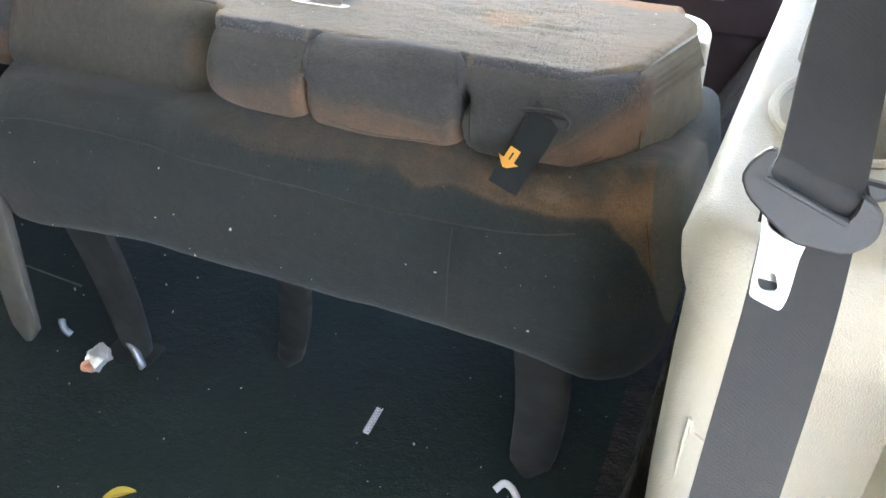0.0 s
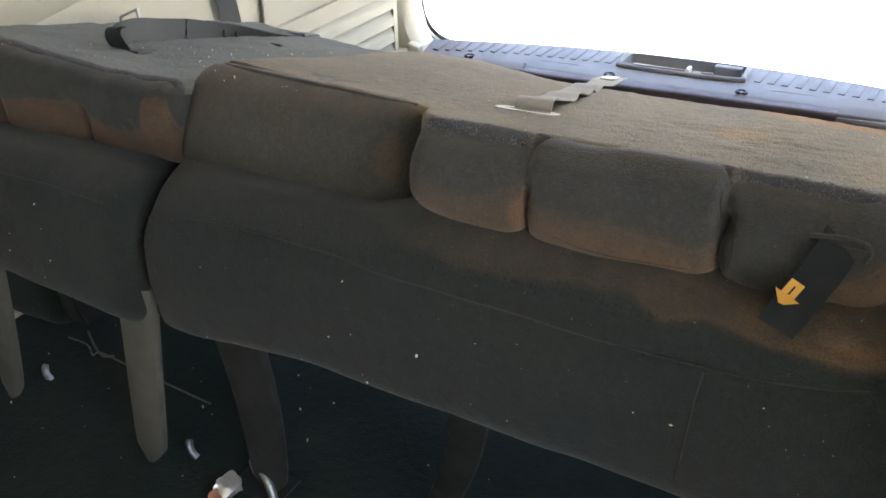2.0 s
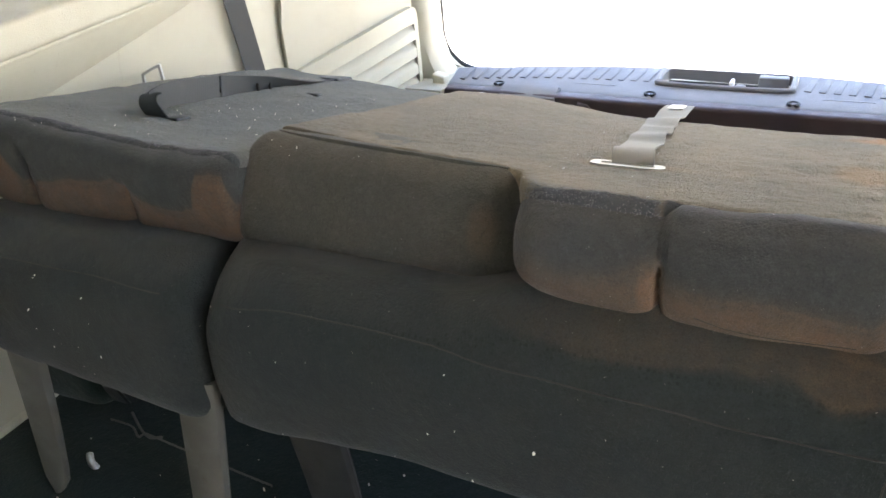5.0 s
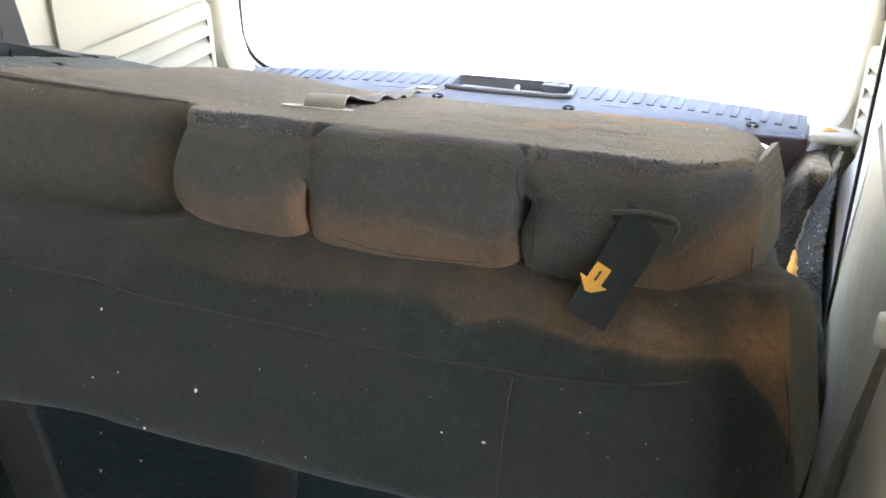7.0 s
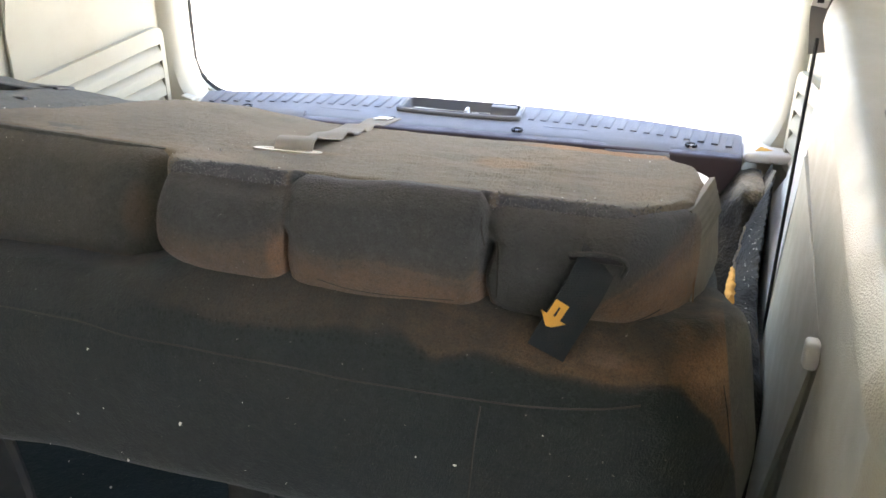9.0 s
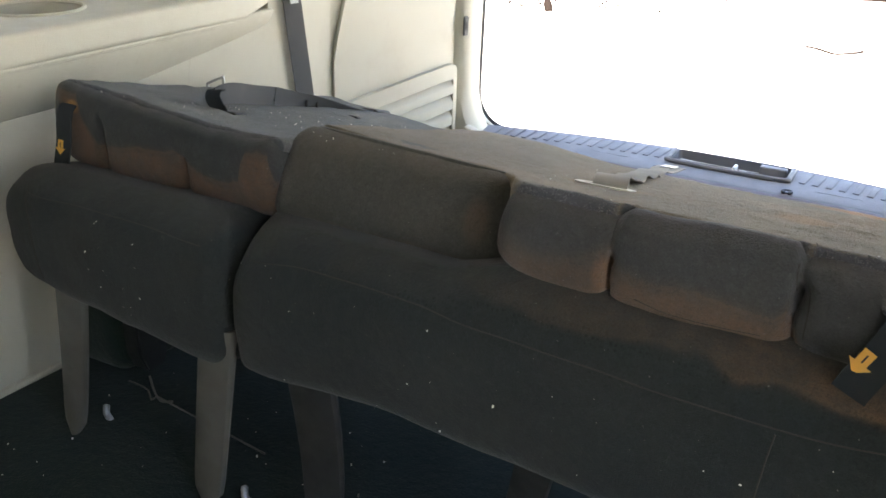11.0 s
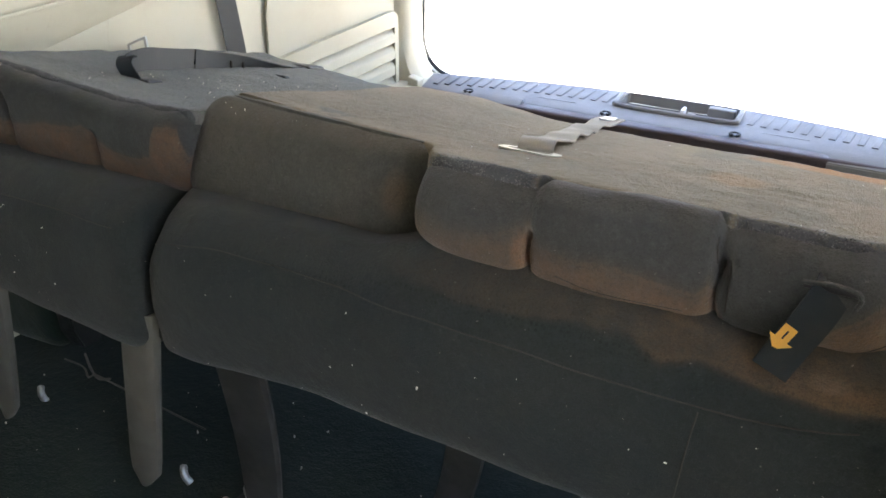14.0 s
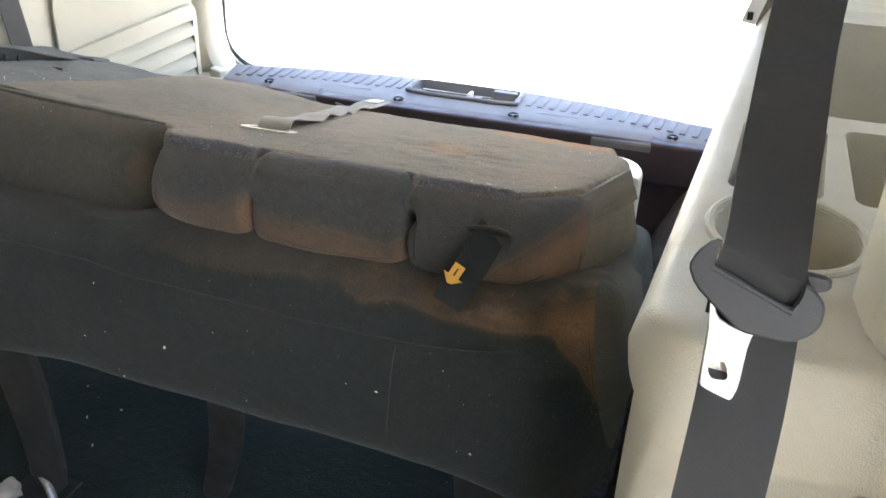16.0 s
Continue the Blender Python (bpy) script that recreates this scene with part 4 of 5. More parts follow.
def head_end(parent, x0, x1, y0, y1, z0, z1, r, bend, slits, label, ends=(0.0, 0.0), material=None):
    """Padded end of a folded back: whole above, parted into pads by slits below."""
    def fn(p):
        front = max(0.0, min(1.0, 1 - (p.y - y0 - 0.02) / 0.05))
        for s, top, wide in slits:
            xs = s + 0.0012 * math.sin(p.z * 150) + 0.02 * (p.z - 0.53)
            d = abs(p.x - xs)
            k = max(0.0, min(1.0, (top - p.z) / 0.012))
            low = max(0.0, min(1.0, (z0 + 0.045 - p.z) / 0.045))
            p.y += front * k * ((0.011 if wide else 0.012) * math.exp(-(d / 0.0028) ** 2) + 0.006 * math.exp(-(d / 0.012) ** 2))
            p.z += 0.014 * low * low * math.exp(-(d / 0.013) ** 2) * front
            if wide > 0.005:
                p.y += front * 0.003 * math.exp(-(d / 0.004) ** 2) * (1 - k)
            if wide:
                hole = math.exp(-(d / wide) ** 2 - ((p.z - top + 0.008) / 0.010) ** 2)
                p.y += front * 0.020 * hole
        low = max(0.0, min(1.0, (z0 + 0.07 - p.z) / 0.07))
        p.z += low * (ends[0] * max(0.0, 1 - (p.x - x0) / 0.09) ** 2 + ends[1] * max(0.0, 1 - (x1 - p.x) / 0.09) ** 2)
        puff = 0.010 * math.sin(math.pi * max(0.0, min(1.0, (p.z - z0) / (z1 - z0)))) * front
        p.y -= puff * (0.7 + 0.3 * math.sin(p.x * 31))
        if p.z > z1 - 0.03:
            p.z -= 0.012 * clamp((p.y - y0 - 0.035) / 0.03)
        return bend(p)
    return part("head_end", soft((x0, y0, z0), (x1, y1, z1), r, (230, 8, 20), fn, 0.0028, 19), material or M_PAD, parent, label)


def leg(parent, top, foot, w_top, w_foot, material, label, bow=0.012):
    """A flat tapering cast leg with a rounded foot."""
    top, foot = Vector(top), Vector(foot)
    rows = []
    for k in range(13):
        t = k / 12
        c = top.lerp(foot, t)
        c.x += bow * math.sin(math.pi * t)
        w = w_top + (w_foot - w_top) * t ** 1.6
        if t > 0.86:
            w *= math.sqrt(max(0.02, 1 - ((t - 0.86) / 0.145) ** 2))
        d = 0.026 * (1 - 0.35 * t)
        rows.append([(c.x + w / 2 * math.cos(a * math.pi / 8) * (1 if abs(math.cos(a * math.pi / 8)) < 0.7 else 1.0), c.y + d / 2 * math.copysign(abs(math.sin(a * math.pi / 8)) ** 0.6, math.sin(a * math.pi / 8)) + d / 2, c.z) for a in range(16)])
    return part("leg", loft(rows), material, parent, label)


double = thing("folded_double_seat", "charcoal cloth double seat, folded flat, orange dust stains", "van seat", "folded bench seats")
single = thing("folded_single_seat", "charcoal cloth single seat, folded flat beside the double", "van seat", "folded bench seats")

cut_r = corner_cut(0.055, 0.125, 0.085)


def cut_s(p):
    """Rounds the front off beside the centre pad."""
    if p.x < -0.318:
        k = min(1.0, (-0.318 - p.x) / 0.048)
        p.y += 0.076 * (1 - math.sqrt(1 - k * k * 0.96)) * max(0.0, 1 - (p.y - 1.08) / 0.3)
    return p


def bend_d(p):
    p.y += 0.016 * max(0.0, (p.z - 0.515) / 0.075) ** 1.5 * max(0.0, 1 - (p.y - 1.08) / 0.12)
    p.y -= 0.006 * math.sin(max(0.0, min(1.0, (p.z - 0.50) / 0.09)) * math.pi) * max(0.0, 1 - (p.y - 1.08) / 0.12)
    if p.x < -0.318:
        k = min(1.0, (-0.318 - p.x) / 0.04)
        p.y += 0.035 * k * k
    mid = clamp((p.x + 0.222) / 0.010) * clamp((-0.050 - p.x) / 0.008)
    p.z += 0.003 * mid * clamp((p.z - 0.57) / 0.02)
    p.z -= 0.003 * (1 - mid) * clamp((p.z - 0.54) / 0.05)
    p.y -= 0.005 * mid * clamp((p.z - 0.54) / 0.04) * max(0.0, 1 - (p.y - 1.08) / 0.12)
    if p.y < 1.14:
        sag = 0.010 * math.sin((p.x + 0.35) / 0.47 * math.pi)
        if p.z < 0.55:
            p.z -= sag * (0.55 - p.z) / 0.05
    return slope(cut_r(p, 1.25))


# carpeted back board, whose front is drawn back behind the centre pad
def board_d(p):
    p = cut_s(p)
    p = cut_r(p, 1.3)
    p.x += clamp(p.x / 0.12) * line_at(p.y, [(1.16, -0.013), (1.34, 0.009), (1.50, 0.009), (1.60, -0.020)])
    back = clamp((p.y - 1.50) / 0.165)
    p.y += back * (line_at(p.x, [(-0.66, 0.042), (-0.56, 0.048), (-0.47, 0.02), (-0.36, -0.028), (0.03, -0.040), (0.12, -0.058)]) + 0.010 * noise.noise(Vector((p.x * 17, 2, 0))))
    front = clamp(1 - (p.y - 1.11) / 0.16)
    mid = clamp((p.x + 0.222) / 0.012) * clamp((-0.052 - p.x) / 0.012)
    p.y += (0.004 * mid - 0.003 * (1 - mid) * clamp((p.x + 0.36) / 0.03) * clamp((0.10 - p.x) / 0.03)) * front
    p.y += (0.30 * clamp(-0.372 - p.x, 0.0, 0.4) + 0.014 * clamp((-0.36 - p.x) / 0.03)) * front
    p.z -= 0.014 * (1 - mid) * clamp((1.122 - p.y) / 0.024) ** 2
    crease = (0.0025 * noise.noise(p * 9) + 0.004 * noise.noise(Vector((p.x * 20, p.y * 45, 3))) * math.exp(-(((p.x + 0.06) / 0.10) ** 2 + ((p.y - 1.33) / 0.12) ** 2))) if p.z > 0.58 else 0
    p.z += crease
    if p.x < -0.352:
        w = min(1.0, (-0.352 - p.x) / 0.025)
        p.z += (-0.001 + 0.030 * clamp(-0.38 - p.x, 0.0, 0.31)) * w * max(0.0, min(1.0, (1.50 - p.y) / 0.2)) - 0.011 * w * max(0.0, min(1.0, (1.188 - p.y) / 0.016)) ** 2
    return slope(p)


part("backrest_board", soft((-0.688, 1.113, 0.574), (0.122, 1.665, 0.602), 0.014, (90, 60, 3), board_d, 0.0013, 60), M_TOP, double, "brown grey carpet on the seat back, stained")
head_d = head_end(double, -0.358, 0.122, 1.088, 1.26, 0.497, 0.598, 0.020, bend_d, ((-0.222, 0.558, 0), (-0.0490, 0.568, 0.0068)), "padded head end, parted by slits, orange dust below", (0.026, 0.010))


def bend_hump(p):
    k = (p.z - 0.475) / 0.125
    f = max(0.0, 1 - (p.y - 1.135) / 0.10)
    p.y += 0.030 * max(0, k) ** 2 * f
    t = (p.x + 0.53) / 0.158
    p.z += 0.006 * t * t * (1 - max(0.0, min(1.0, k)))
    p.z -= 0.003 * max(0.0, t) * max(0, k)
    p.y += 0.10 * clamp(-0.39 - p.x, 0.0, 0.3) * clamp(k)
    p.z += 0.004 * clamp(-t) * clamp(k)
    return slope(p)


hump_pad = part("centre_pad", soft((-0.704, 1.135, 0.468), (-0.365, 1.285, 0.604), 0.030, (22, 10, 9), bend_hump, 0.0022, 18), M_PAD_C, double, "plump centre pad with a piped top edge")
part("piping", tube(smooth_path([bend_hump(Vector(v)) + Vector((0, -0.001, -0.0028)) for v in ((-0.680, 1.20, 0.602), (-0.668, 1.172, 0.605), (-0.60, 1.160, 0.606), (-0.50, 1.158, 0.606), (-0.41, 1.160, 0.605), (-0.377, 1.17, 0.604), (-0.366, 1.21, 0.601))]), 0.0034, 6), M_PAD_C, hump_pad)

# cushion under the back
cut_c = corner_cut(0.095, 0.175, 0.075)


def bend_cush(p):
    top_w = max(0.0, min(1.0, (p.z - 0.30) / 0.2))
    front = max(0.0, 1 - (p.y - 1.04) / 0.10)
    p.y -= 0.010 * math.sin(top_w * math.pi) * front
    p.y += 0.030 * max(0.0, (p.z - 0.455) / 0.06) ** 2 * front
    p.z += (-0.042 * (p.x + 0.25)) * (1 - top_w)
    p.z -= 0.030 * clamp((-0.48 - p.x) / 0.20) * (1 - top_w)
    p.z -= 0.022 * max(0.0, min(1.0, (-0.33 - p.x) / 0.08)) * top_w
    if p.x < -0.60:
        k = (-0.60 - p.x) / 0.10
        p.z -= 0.05 * k * k * top_w * front
        p.y += 0.02 * k * k * front
    if p.x > 0.0:
        p.z -= 0.030 * (p.x / 0.17) * (1 - top_w)
    p = cut_c(p, 1.24)
    p.x += 0.20 * clamp(p.x / 0.17) * clamp(0.49 - p.z, 0.0, 0.09) - 0.10 * clamp(p.x / 0.17) * clamp(0.38 - p.z, 0.0, 0.2)
    p.z -= 0.22 * max(0.0, min(0.25, p.y - 1.17)) * max(0.0, min(1.0, (p.x - 0.07) / 0.06))
    p.z -= 0.20 * max(0.0, p.y - 1.10)
    return p


CL, CH = (-0.703, 1.045, 0.296), (0.172, 1.66, 0.518)
cushion = part("cushion", soft(CL, CH, 0.030, (40, 16, 10), bend_cush, 0.0025, 15), M_CUSH, double)


stitched(cushion, ((-0.66, 0.452), (-0.58, 0.466), (-0.46, 0.466), (-0.35, 0.462), (-0.245, 0.460), (-0.15, 0.456), (-0.042, 0.455), (0.014, 0.458), (0.055, 0.463), (0.085, 0.470)), 0.0008, M_SEAM)
stitched(cushion, ((-0.038, 0.450), (-0.041, 0.42), (-0.045, 0.36), (-0.048, 0.32)), 0.0008, M_SEAM)
stitched(cushion, ((0.146, 0.478), (0.152, 0.455), (0.158, 0.425), (0.160, 0.40)), 0.0004, M_SEAM)
stitched(head_d, ((-0.034, 0.516), (-0.02, 0.508), (0.025, 0.510), (0.06, 0.514), (0.092, 0.524)), 0.0005, M_SEAM)
stitched(head_d, ((-0.040, 0.570), (-0.037, 0.55), (-0.037, 0.525)), 0.0006, M_SEAM)
stitched(head_d, ((-0.19, 0.523), (-0.16, 0.518), (-0.11, 0.516), (-0.072, 0.518)), 0.0004, M_SEAM)
stitched(head_d, ((-0.054, 0.588), (-0.053, 0.575), (-0.052, 0.562)), 0.0007, M_SEAM)

# end of the folded back: side cloth, elastic edge and recliner cover
def patch(corners, nu, nv, bulge, thick, ripple=0.0, ribs=0):
    """A padded, slightly puffed panel between four corners: front bottom, rear bottom, rear top, front top."""
    a, b, c, d = (Vector(v) for v in corners)
    nrm = (b - a).cross(d - a).normalized()
    if nrm.x < 0:
        nrm = -nrm
    sheet = []
    for j in range(nv + 1):
        v = j / nv
        row = []
        for i in range(nu + 1):
            u = i / nu
            p = a.lerp(b, u).lerp(d.lerp(c, u), v)
            puff = bulge * (math.sin(math.pi * clamp(u, 0.0, 1.0)) * math.sin(math.pi * clamp(v, 0.0, 1.0))) ** 0.6
            row.append(p + nrm * (puff + ripple * noise.noise(p * 45) + (0.00025 * math.cos(2 * math.pi * ribs * v) if ribs else 0.0)))
        sheet.append(row)
    bm = bmesh.new()
    f = [[bm.verts.new(p) for p in row] for row in sheet]
    g = [[bm.verts.new(p - nrm * thick) for p in row] for row in sheet]
    for j in range(nv):
        for i in range(nu):
            bm.faces.new((f[j][i], f[j][i + 1], f[j + 1][i + 1], f[j + 1][i]))
            bm.faces.new((g[j][i], g[j + 1][i], g[j + 1][i + 1], g[j][i + 1]))
    for j in range(nv):
        for i in (0, nu):
            bm.faces.new((f[j][i], g[j][i], g[j + 1][i], f[j + 1][i]))
    for i in range(nu):
        for j in (0, nv):
            bm.faces.new((f[j][i], g[j][i], g[j][i + 1], f[j][i + 1]))
    return bm


E_FB, E_RB, E_RT, E_FT = (Vector(v) for v in ((0.119, 1.152, 0.490), (0.160, 1.415, 0.428), (0.1435, 1.385, 0.530), (0.113, 1.176, 0.571)))
end = part("end_panel", patch((E_FB, E_RB, E_RT, E_FT), 18, 14, 0.006, 0.012, 0.0015), M_VINYL, double, "grey beige side cloth")
part("elastic_edge", patch((E_FB.lerp(E_FT, 0.73) + Vector((0.0045, -0.003, 0)), E_RB.lerp(E_RT, 0.70) + Vector((0.005, 0, 0)), E_RT + Vector((-0.003, 0, 0.010)), E_FT + Vector((-0.004, -0.004, 0.012))), 24, 40, 0.002, 0.006, 0.0006, 5), M_ELASTIC, end, "ribbed grey elastic edging")
part("edge_seam", tube([E_FB.lerp(E_FT, k / 8) + Vector((0.002, -0.002, 0)) for k in range(9)], 0.0007, 6), M_PAD, end)
part("seat_side", soft((0.085, 1.40, 0.44), (0.132, 1.60, 0.585), 0.012, (2, 8, 4), slope), M_HUMP, double, "dark cloth of the seat side")
COVER = smooth_path([(0.142, 1.425, 0), (0.142, 1.48, 0), (0.137, 1.54, 0), (0.122, 1.60, 0), (0.088, 1.645, 0)], 8)


def bend_cover(p):
    k = clamp(p.x / 0.32) * (len(COVER) - 1)
    i = min(int(k), len(COVER) - 2)
    q, d = COVER[i].lerp(COVER[i + 1], k - i), (COVER[i + 1] - COVER[i]).normalized()
    return Vector((q.x + d.y * p.y, q.y - d.x * p.y, top_z(q.y) + p.z))


part("recliner_cover", soft((0, -0.014, -0.10), (0.32, 0.008, -0.009), 0.008, (16, 2, 3), bend_cover), M_WHITE, double, "white plastic recliner cover")
part("recliner_cover", soft((-0.712, 1.735, 0.55), (-0.655, 1.795, 0.593), 0.018, (4, 4, 3), slope), M_WHITE, double, "white plastic recliner cover")
part("recliner_knob", tube([(0.130, 1.42, 0.455), (0.146, 1.42, 0.455)], 0.008, 12), M_BLACK, double)

# Sliver of sunlit foam; its brightness sits in the material colour.
bm = tube(smooth_path([(0.203, 1.60, 0.274), (0.211, 1.68, 0.257), (0.220, 1.76, 0.239), (0.230, 1.85, 0.220)], 10), [0.0015 + 0.0055 * math.sin(math.pi * k / 30) ** 0.7 for k in range(31)], 12)
for v in bm.verts:
    v.co += Vector((noise.noise(v.co * 90), noise.noise(v.co * 90 + Vector((5, 0, 0))), noise.noise(v.co * 90 + Vector((0, 5, 0))))) * 0.006
part("exposed_foam", bm, M_FOAM, double, "orange foam at the cushion side, colour brightened for sunlight")

# pull loop with its arrow label
STRAP_W = Vector((0.88, 0, -0.47))
slot = part("pull_slot", soft((0.018, 1.079, 0.558), (0.062, 1.10, 0.565), 0.003, (2, 1, 1), slope), M_BLACK, double, "dark slot of the pull strap")
strap_pts = [(0.043, 1.105, 0.574), (0.040, 1.080, 0.567), (0.033, 1.069, 0.550), (0.023, 1.061, 0.530), (0.014, 1.055, 0.512), (0.009, 1.051, 0.501)]
strap = part("pull_strap", ribbon(strap_pts, [STRAP_W] * 6, 0.031, 0.0025), M_WEB_D, double, "black webbing pull strap")


def arrow_label(parent, centre, right, down, size, material=M_ARROW):
    """An arrow outline on a strap, with a small printed bar."""
    right, down = Vector(right).normalized(), Vector(down).normalized()
    nrm = right.cross(down).normalized()
    if nrm.y > 0:
        nrm = -nrm
    shape = [(-0.26, -0.55), (0.30, -0.55), (0.30, 0.10), (0.55, 0.10), (0.02, 0.62), (-0.52, 0.10), (-0.26, 0.10)]
    bm = bmesh.new()
    lo = [bm.verts.new(Vector(centre) + right * a * size + down * b * size) for a, b in shape]
    hi = [bm.verts.new(v.co + nrm * 0.0008) for v in lo]
    for i in range(7):
        bm.faces.new((lo[i], lo[(i + 1) % 7], hi[(i + 1) % 7], hi[i]))
    bm.faces.new(lo)
    bm.faces.new(list(reversed(hi)))
    ob = part("arrow_label", bm, material, parent, "orange yellow arrow label", False)
    bar = bmesh.new()
    q = [Vector(centre) + nrm * 0.0012 + right * a * size + down * b * size for a, b in ((-0.02, -0.35), (0.06, -0.35), (0.06, 0.05), (-0.02, 0.05))]
    bar.faces.new([bar.verts.new(v) for v in q])
    part("print_bar", bar, M_BLACK, parent, smooth=False)
    return ob


part("slot_piping", tube(smooth_path([slope(Vector(v)) for v in ((0.018, 1.0765, 0.564), (0.040, 1.076, 0.567), (0.056, 1.078, 0.565), (0.0625, 1.079, 0.559), (0.060, 1.079, 0.549))]), 0.0022, 8), M_PAD, double, "raised stitched slot edge")
arrow_label(strap, (0.0130, 1.0585, 0.531), (0.88, 0, -0.47), (-0.45, -0.22, -0.87), 0.0205)

# bezel and grey tether strap on the double seat's back
bez = bmesh.new()
ring_o = [(-0.292 + 0.037 * math.copysign(abs(math.cos(a)) ** 0.5, math.cos(a)), 1.262 + 0.014 * math.copysign(abs(math.sin(a)) ** 0.7, math.sin(a))) for a in [k * math.pi / 16 for k in range(32)]]
ring_i = [(-0.292 + (x + 0.292) * 0.72, 1.262 + (y - 1.262) * 0.35) for x, y in ring_o]
for rowz in (0.0005,):
    lo_o = [bez.verts.new((x, y, top_z(y) + 0.001)) for x, y in ring_o]
    hi_o = [bez.verts.new((x * 0.995 - 0.292 * 0.005, y, top_z(y) + 0.0055)) for x, y in ring_o]
    hi_i = [bez.verts.new((x, y, top_z(y) + 0.0055)) for x, y in ring_i]
    lo_i = [bez.verts.new((x, y, top_z(y) + 0.002)) for x, y in ring_i]
    for a, b in ((lo_o, hi_o), (hi_o, hi_i), (hi_i, lo_i)):
        for k in range(32):
            bez.faces.new((a[k], a[(k + 1) % 32], b[(k + 1) % 32], b[k]))
part("slot_bezel", bez, M_BEIGE, double, "cream plastic slot bezel")
X = Vector((1, 0.12, 0))
tether = [(-0.288, 1.262, 0.556), (-0.289, 1.272, 0.5705), (-0.294, 1.296, 0.5715), (-0.300, 1.335, 0.5570), (-0.305, 1.380, 0.5430), (-0.308, 1.405, 0.5350), (-0.313, 1.440, 0.5310), (-0.316, 1.485, 0.5165), (-0.320, 1.520, 0.5105), (-0.324, 1.550, 0.5000), (-0.328, 1.590, 0.4960), (-0.331, 1.640, 0.4800), (-0.335, 1.690, 0.4710), (-0.338, 1.750, 0.4590)]
tilts = [0, 0, 0, 0.05, 0.0, -0.04, 0.08, -0.02, 0.04, -0.12, 0.02, 0.06, -0.05, 0]
teth = part("tether_strap", ribbon(tether, [X + Vector((0, 0, k)) for k in tilts], 0.041, 0.0018, 6), M_WEB_G, double, "pale grey webbing strap with a stitched end")
part("strap_tag", ribbon([(-0.336, 1.700, 0.4715), (-0.337, 1.720, 0.4675), (-0.338, 1.740, 0.4635)], [X] * 3, 0.022, 0.0015), M_WHITE, teth)

# frayed pile along the front edges of the carpet
def frayed(parent, bend, lo_x, hi_x, y0, count, seed, material):
    rng = random.Random(seed)
    bm = bmesh.new()
    while count > 0:
        x, u = rng.uniform(lo_x, hi_x), rng.random()
        if noise.noise(Vector((x * 14, 0, seed))) < -0.12 + 0.5 * (rng.random() - 0.5):
            count -= 0.25
            continue
        count -= 1
        base = bend(Vector((x, y0 + 0.010 * u * u, 0.590 + 0.012 * u)))
        d = Vector((rng.gauss(0, 0.5), -0.6 + rng.gauss(0, 0.5), 0.5 + rng.gauss(0, 0.5))).normalized() * rng.uniform(0.0015, 0.004)
        s = Vector((d.z, d.x, d.y)).cross(d).normalized() * 0.00055
        q = d.cross(s).normalized() * 0.00055
        a, b, e, t = (bm.verts.new(base + v) for v in (s, -s * 0.5 + q, -s * 0.5 - q, d))
        for f in ((a, b, t), (b, e, t), (e, a, t)):
            bm.faces.new(f)
    ob = part("pile_fringe", bm, material, parent, "pale frayed carpet pile", False)
    ob["kind"] = "stuff"
    return ob


for x0, x1, n, seed in ((-0.345, -0.225, 350, 3), (-0.05, 0.10, 420, 5)):
    frayed(double, board_d, x0, x1, 1.113, n, seed, M_FRAY)

# single seat
def bend_s(p):
    if p.y < 1.18 and p.z < 0.55:
        p.z -= 0.012 * math.sin(max(0, min(1, (p.x + 1.115) / 0.43)) * math.pi) * (0.55 - p.z) / 0.05
    if p.x < -1.08:
        k = (-1.08 - p.x) / 0.055
        p.y += 0.030 * k * k * max(0.0, min(1.0, (1.28 - p.y) / 0.12))
        p.z -= 0.010 * k * k
    p.z += tilt_s(p.x) * clamp((p.z - 0.50) / 0.08)
    return slope(p)


part("backrest_board", soft((-1.135, 1.153, 0.574), (-0.692, 1.80, 0.602), 0.014, (36, 44, 3), lambda p: bend_s(p + Vector((0, 0, 0.003 * noise.noise(p * 18)))), 0.002, 40), M_TOP_L, single, "grey carpet on the seat back")
head_end(single, -1.134, -0.693, 1.142, 1.28, 0.481, 0.598, 0.020, bend_s, ((-1.007, 0.556, 0.004), (-0.849, 0.546, 0)), "padded head end with orange dust round dark patches", (0.022, 0.0), M_PAD_S)


frayed(single, bend_s, -1.10, -0.70, 1.154, 700, 8, M_FRAY)


def bend_cush_s(p):
    top_w = max(0.0, min(1.0, (p.z - 0.30) / 0.2))
    front = max(0.0, 1 - (p.y - 1.04) / 0.10)
    p.y -= 0.008 * math.sin(top_w * math.pi) * front
    p.y += 0.030 * max(0.0, (p.z - 0.455) / 0.06) ** 2 * front
    p.z -= 0.030 * top_w
    p.z -= 0.028 * clamp((p.x + 1.06) / 0.28) * (1 - top_w)
    if p.x < -1.04:
        k = (-1.04 - p.x) / 0.18
        p.y += 0.07 * k * k * max(0.0, min(1.0, (1.24 - p.y) / 0.12))
        p.z -= 0.055 * k * k * top_w
        p.z += 0.02 * k * k * (1 - top_w)
    p.z -= 0.20 * max(0.0, p.y - 1.10)
    return p


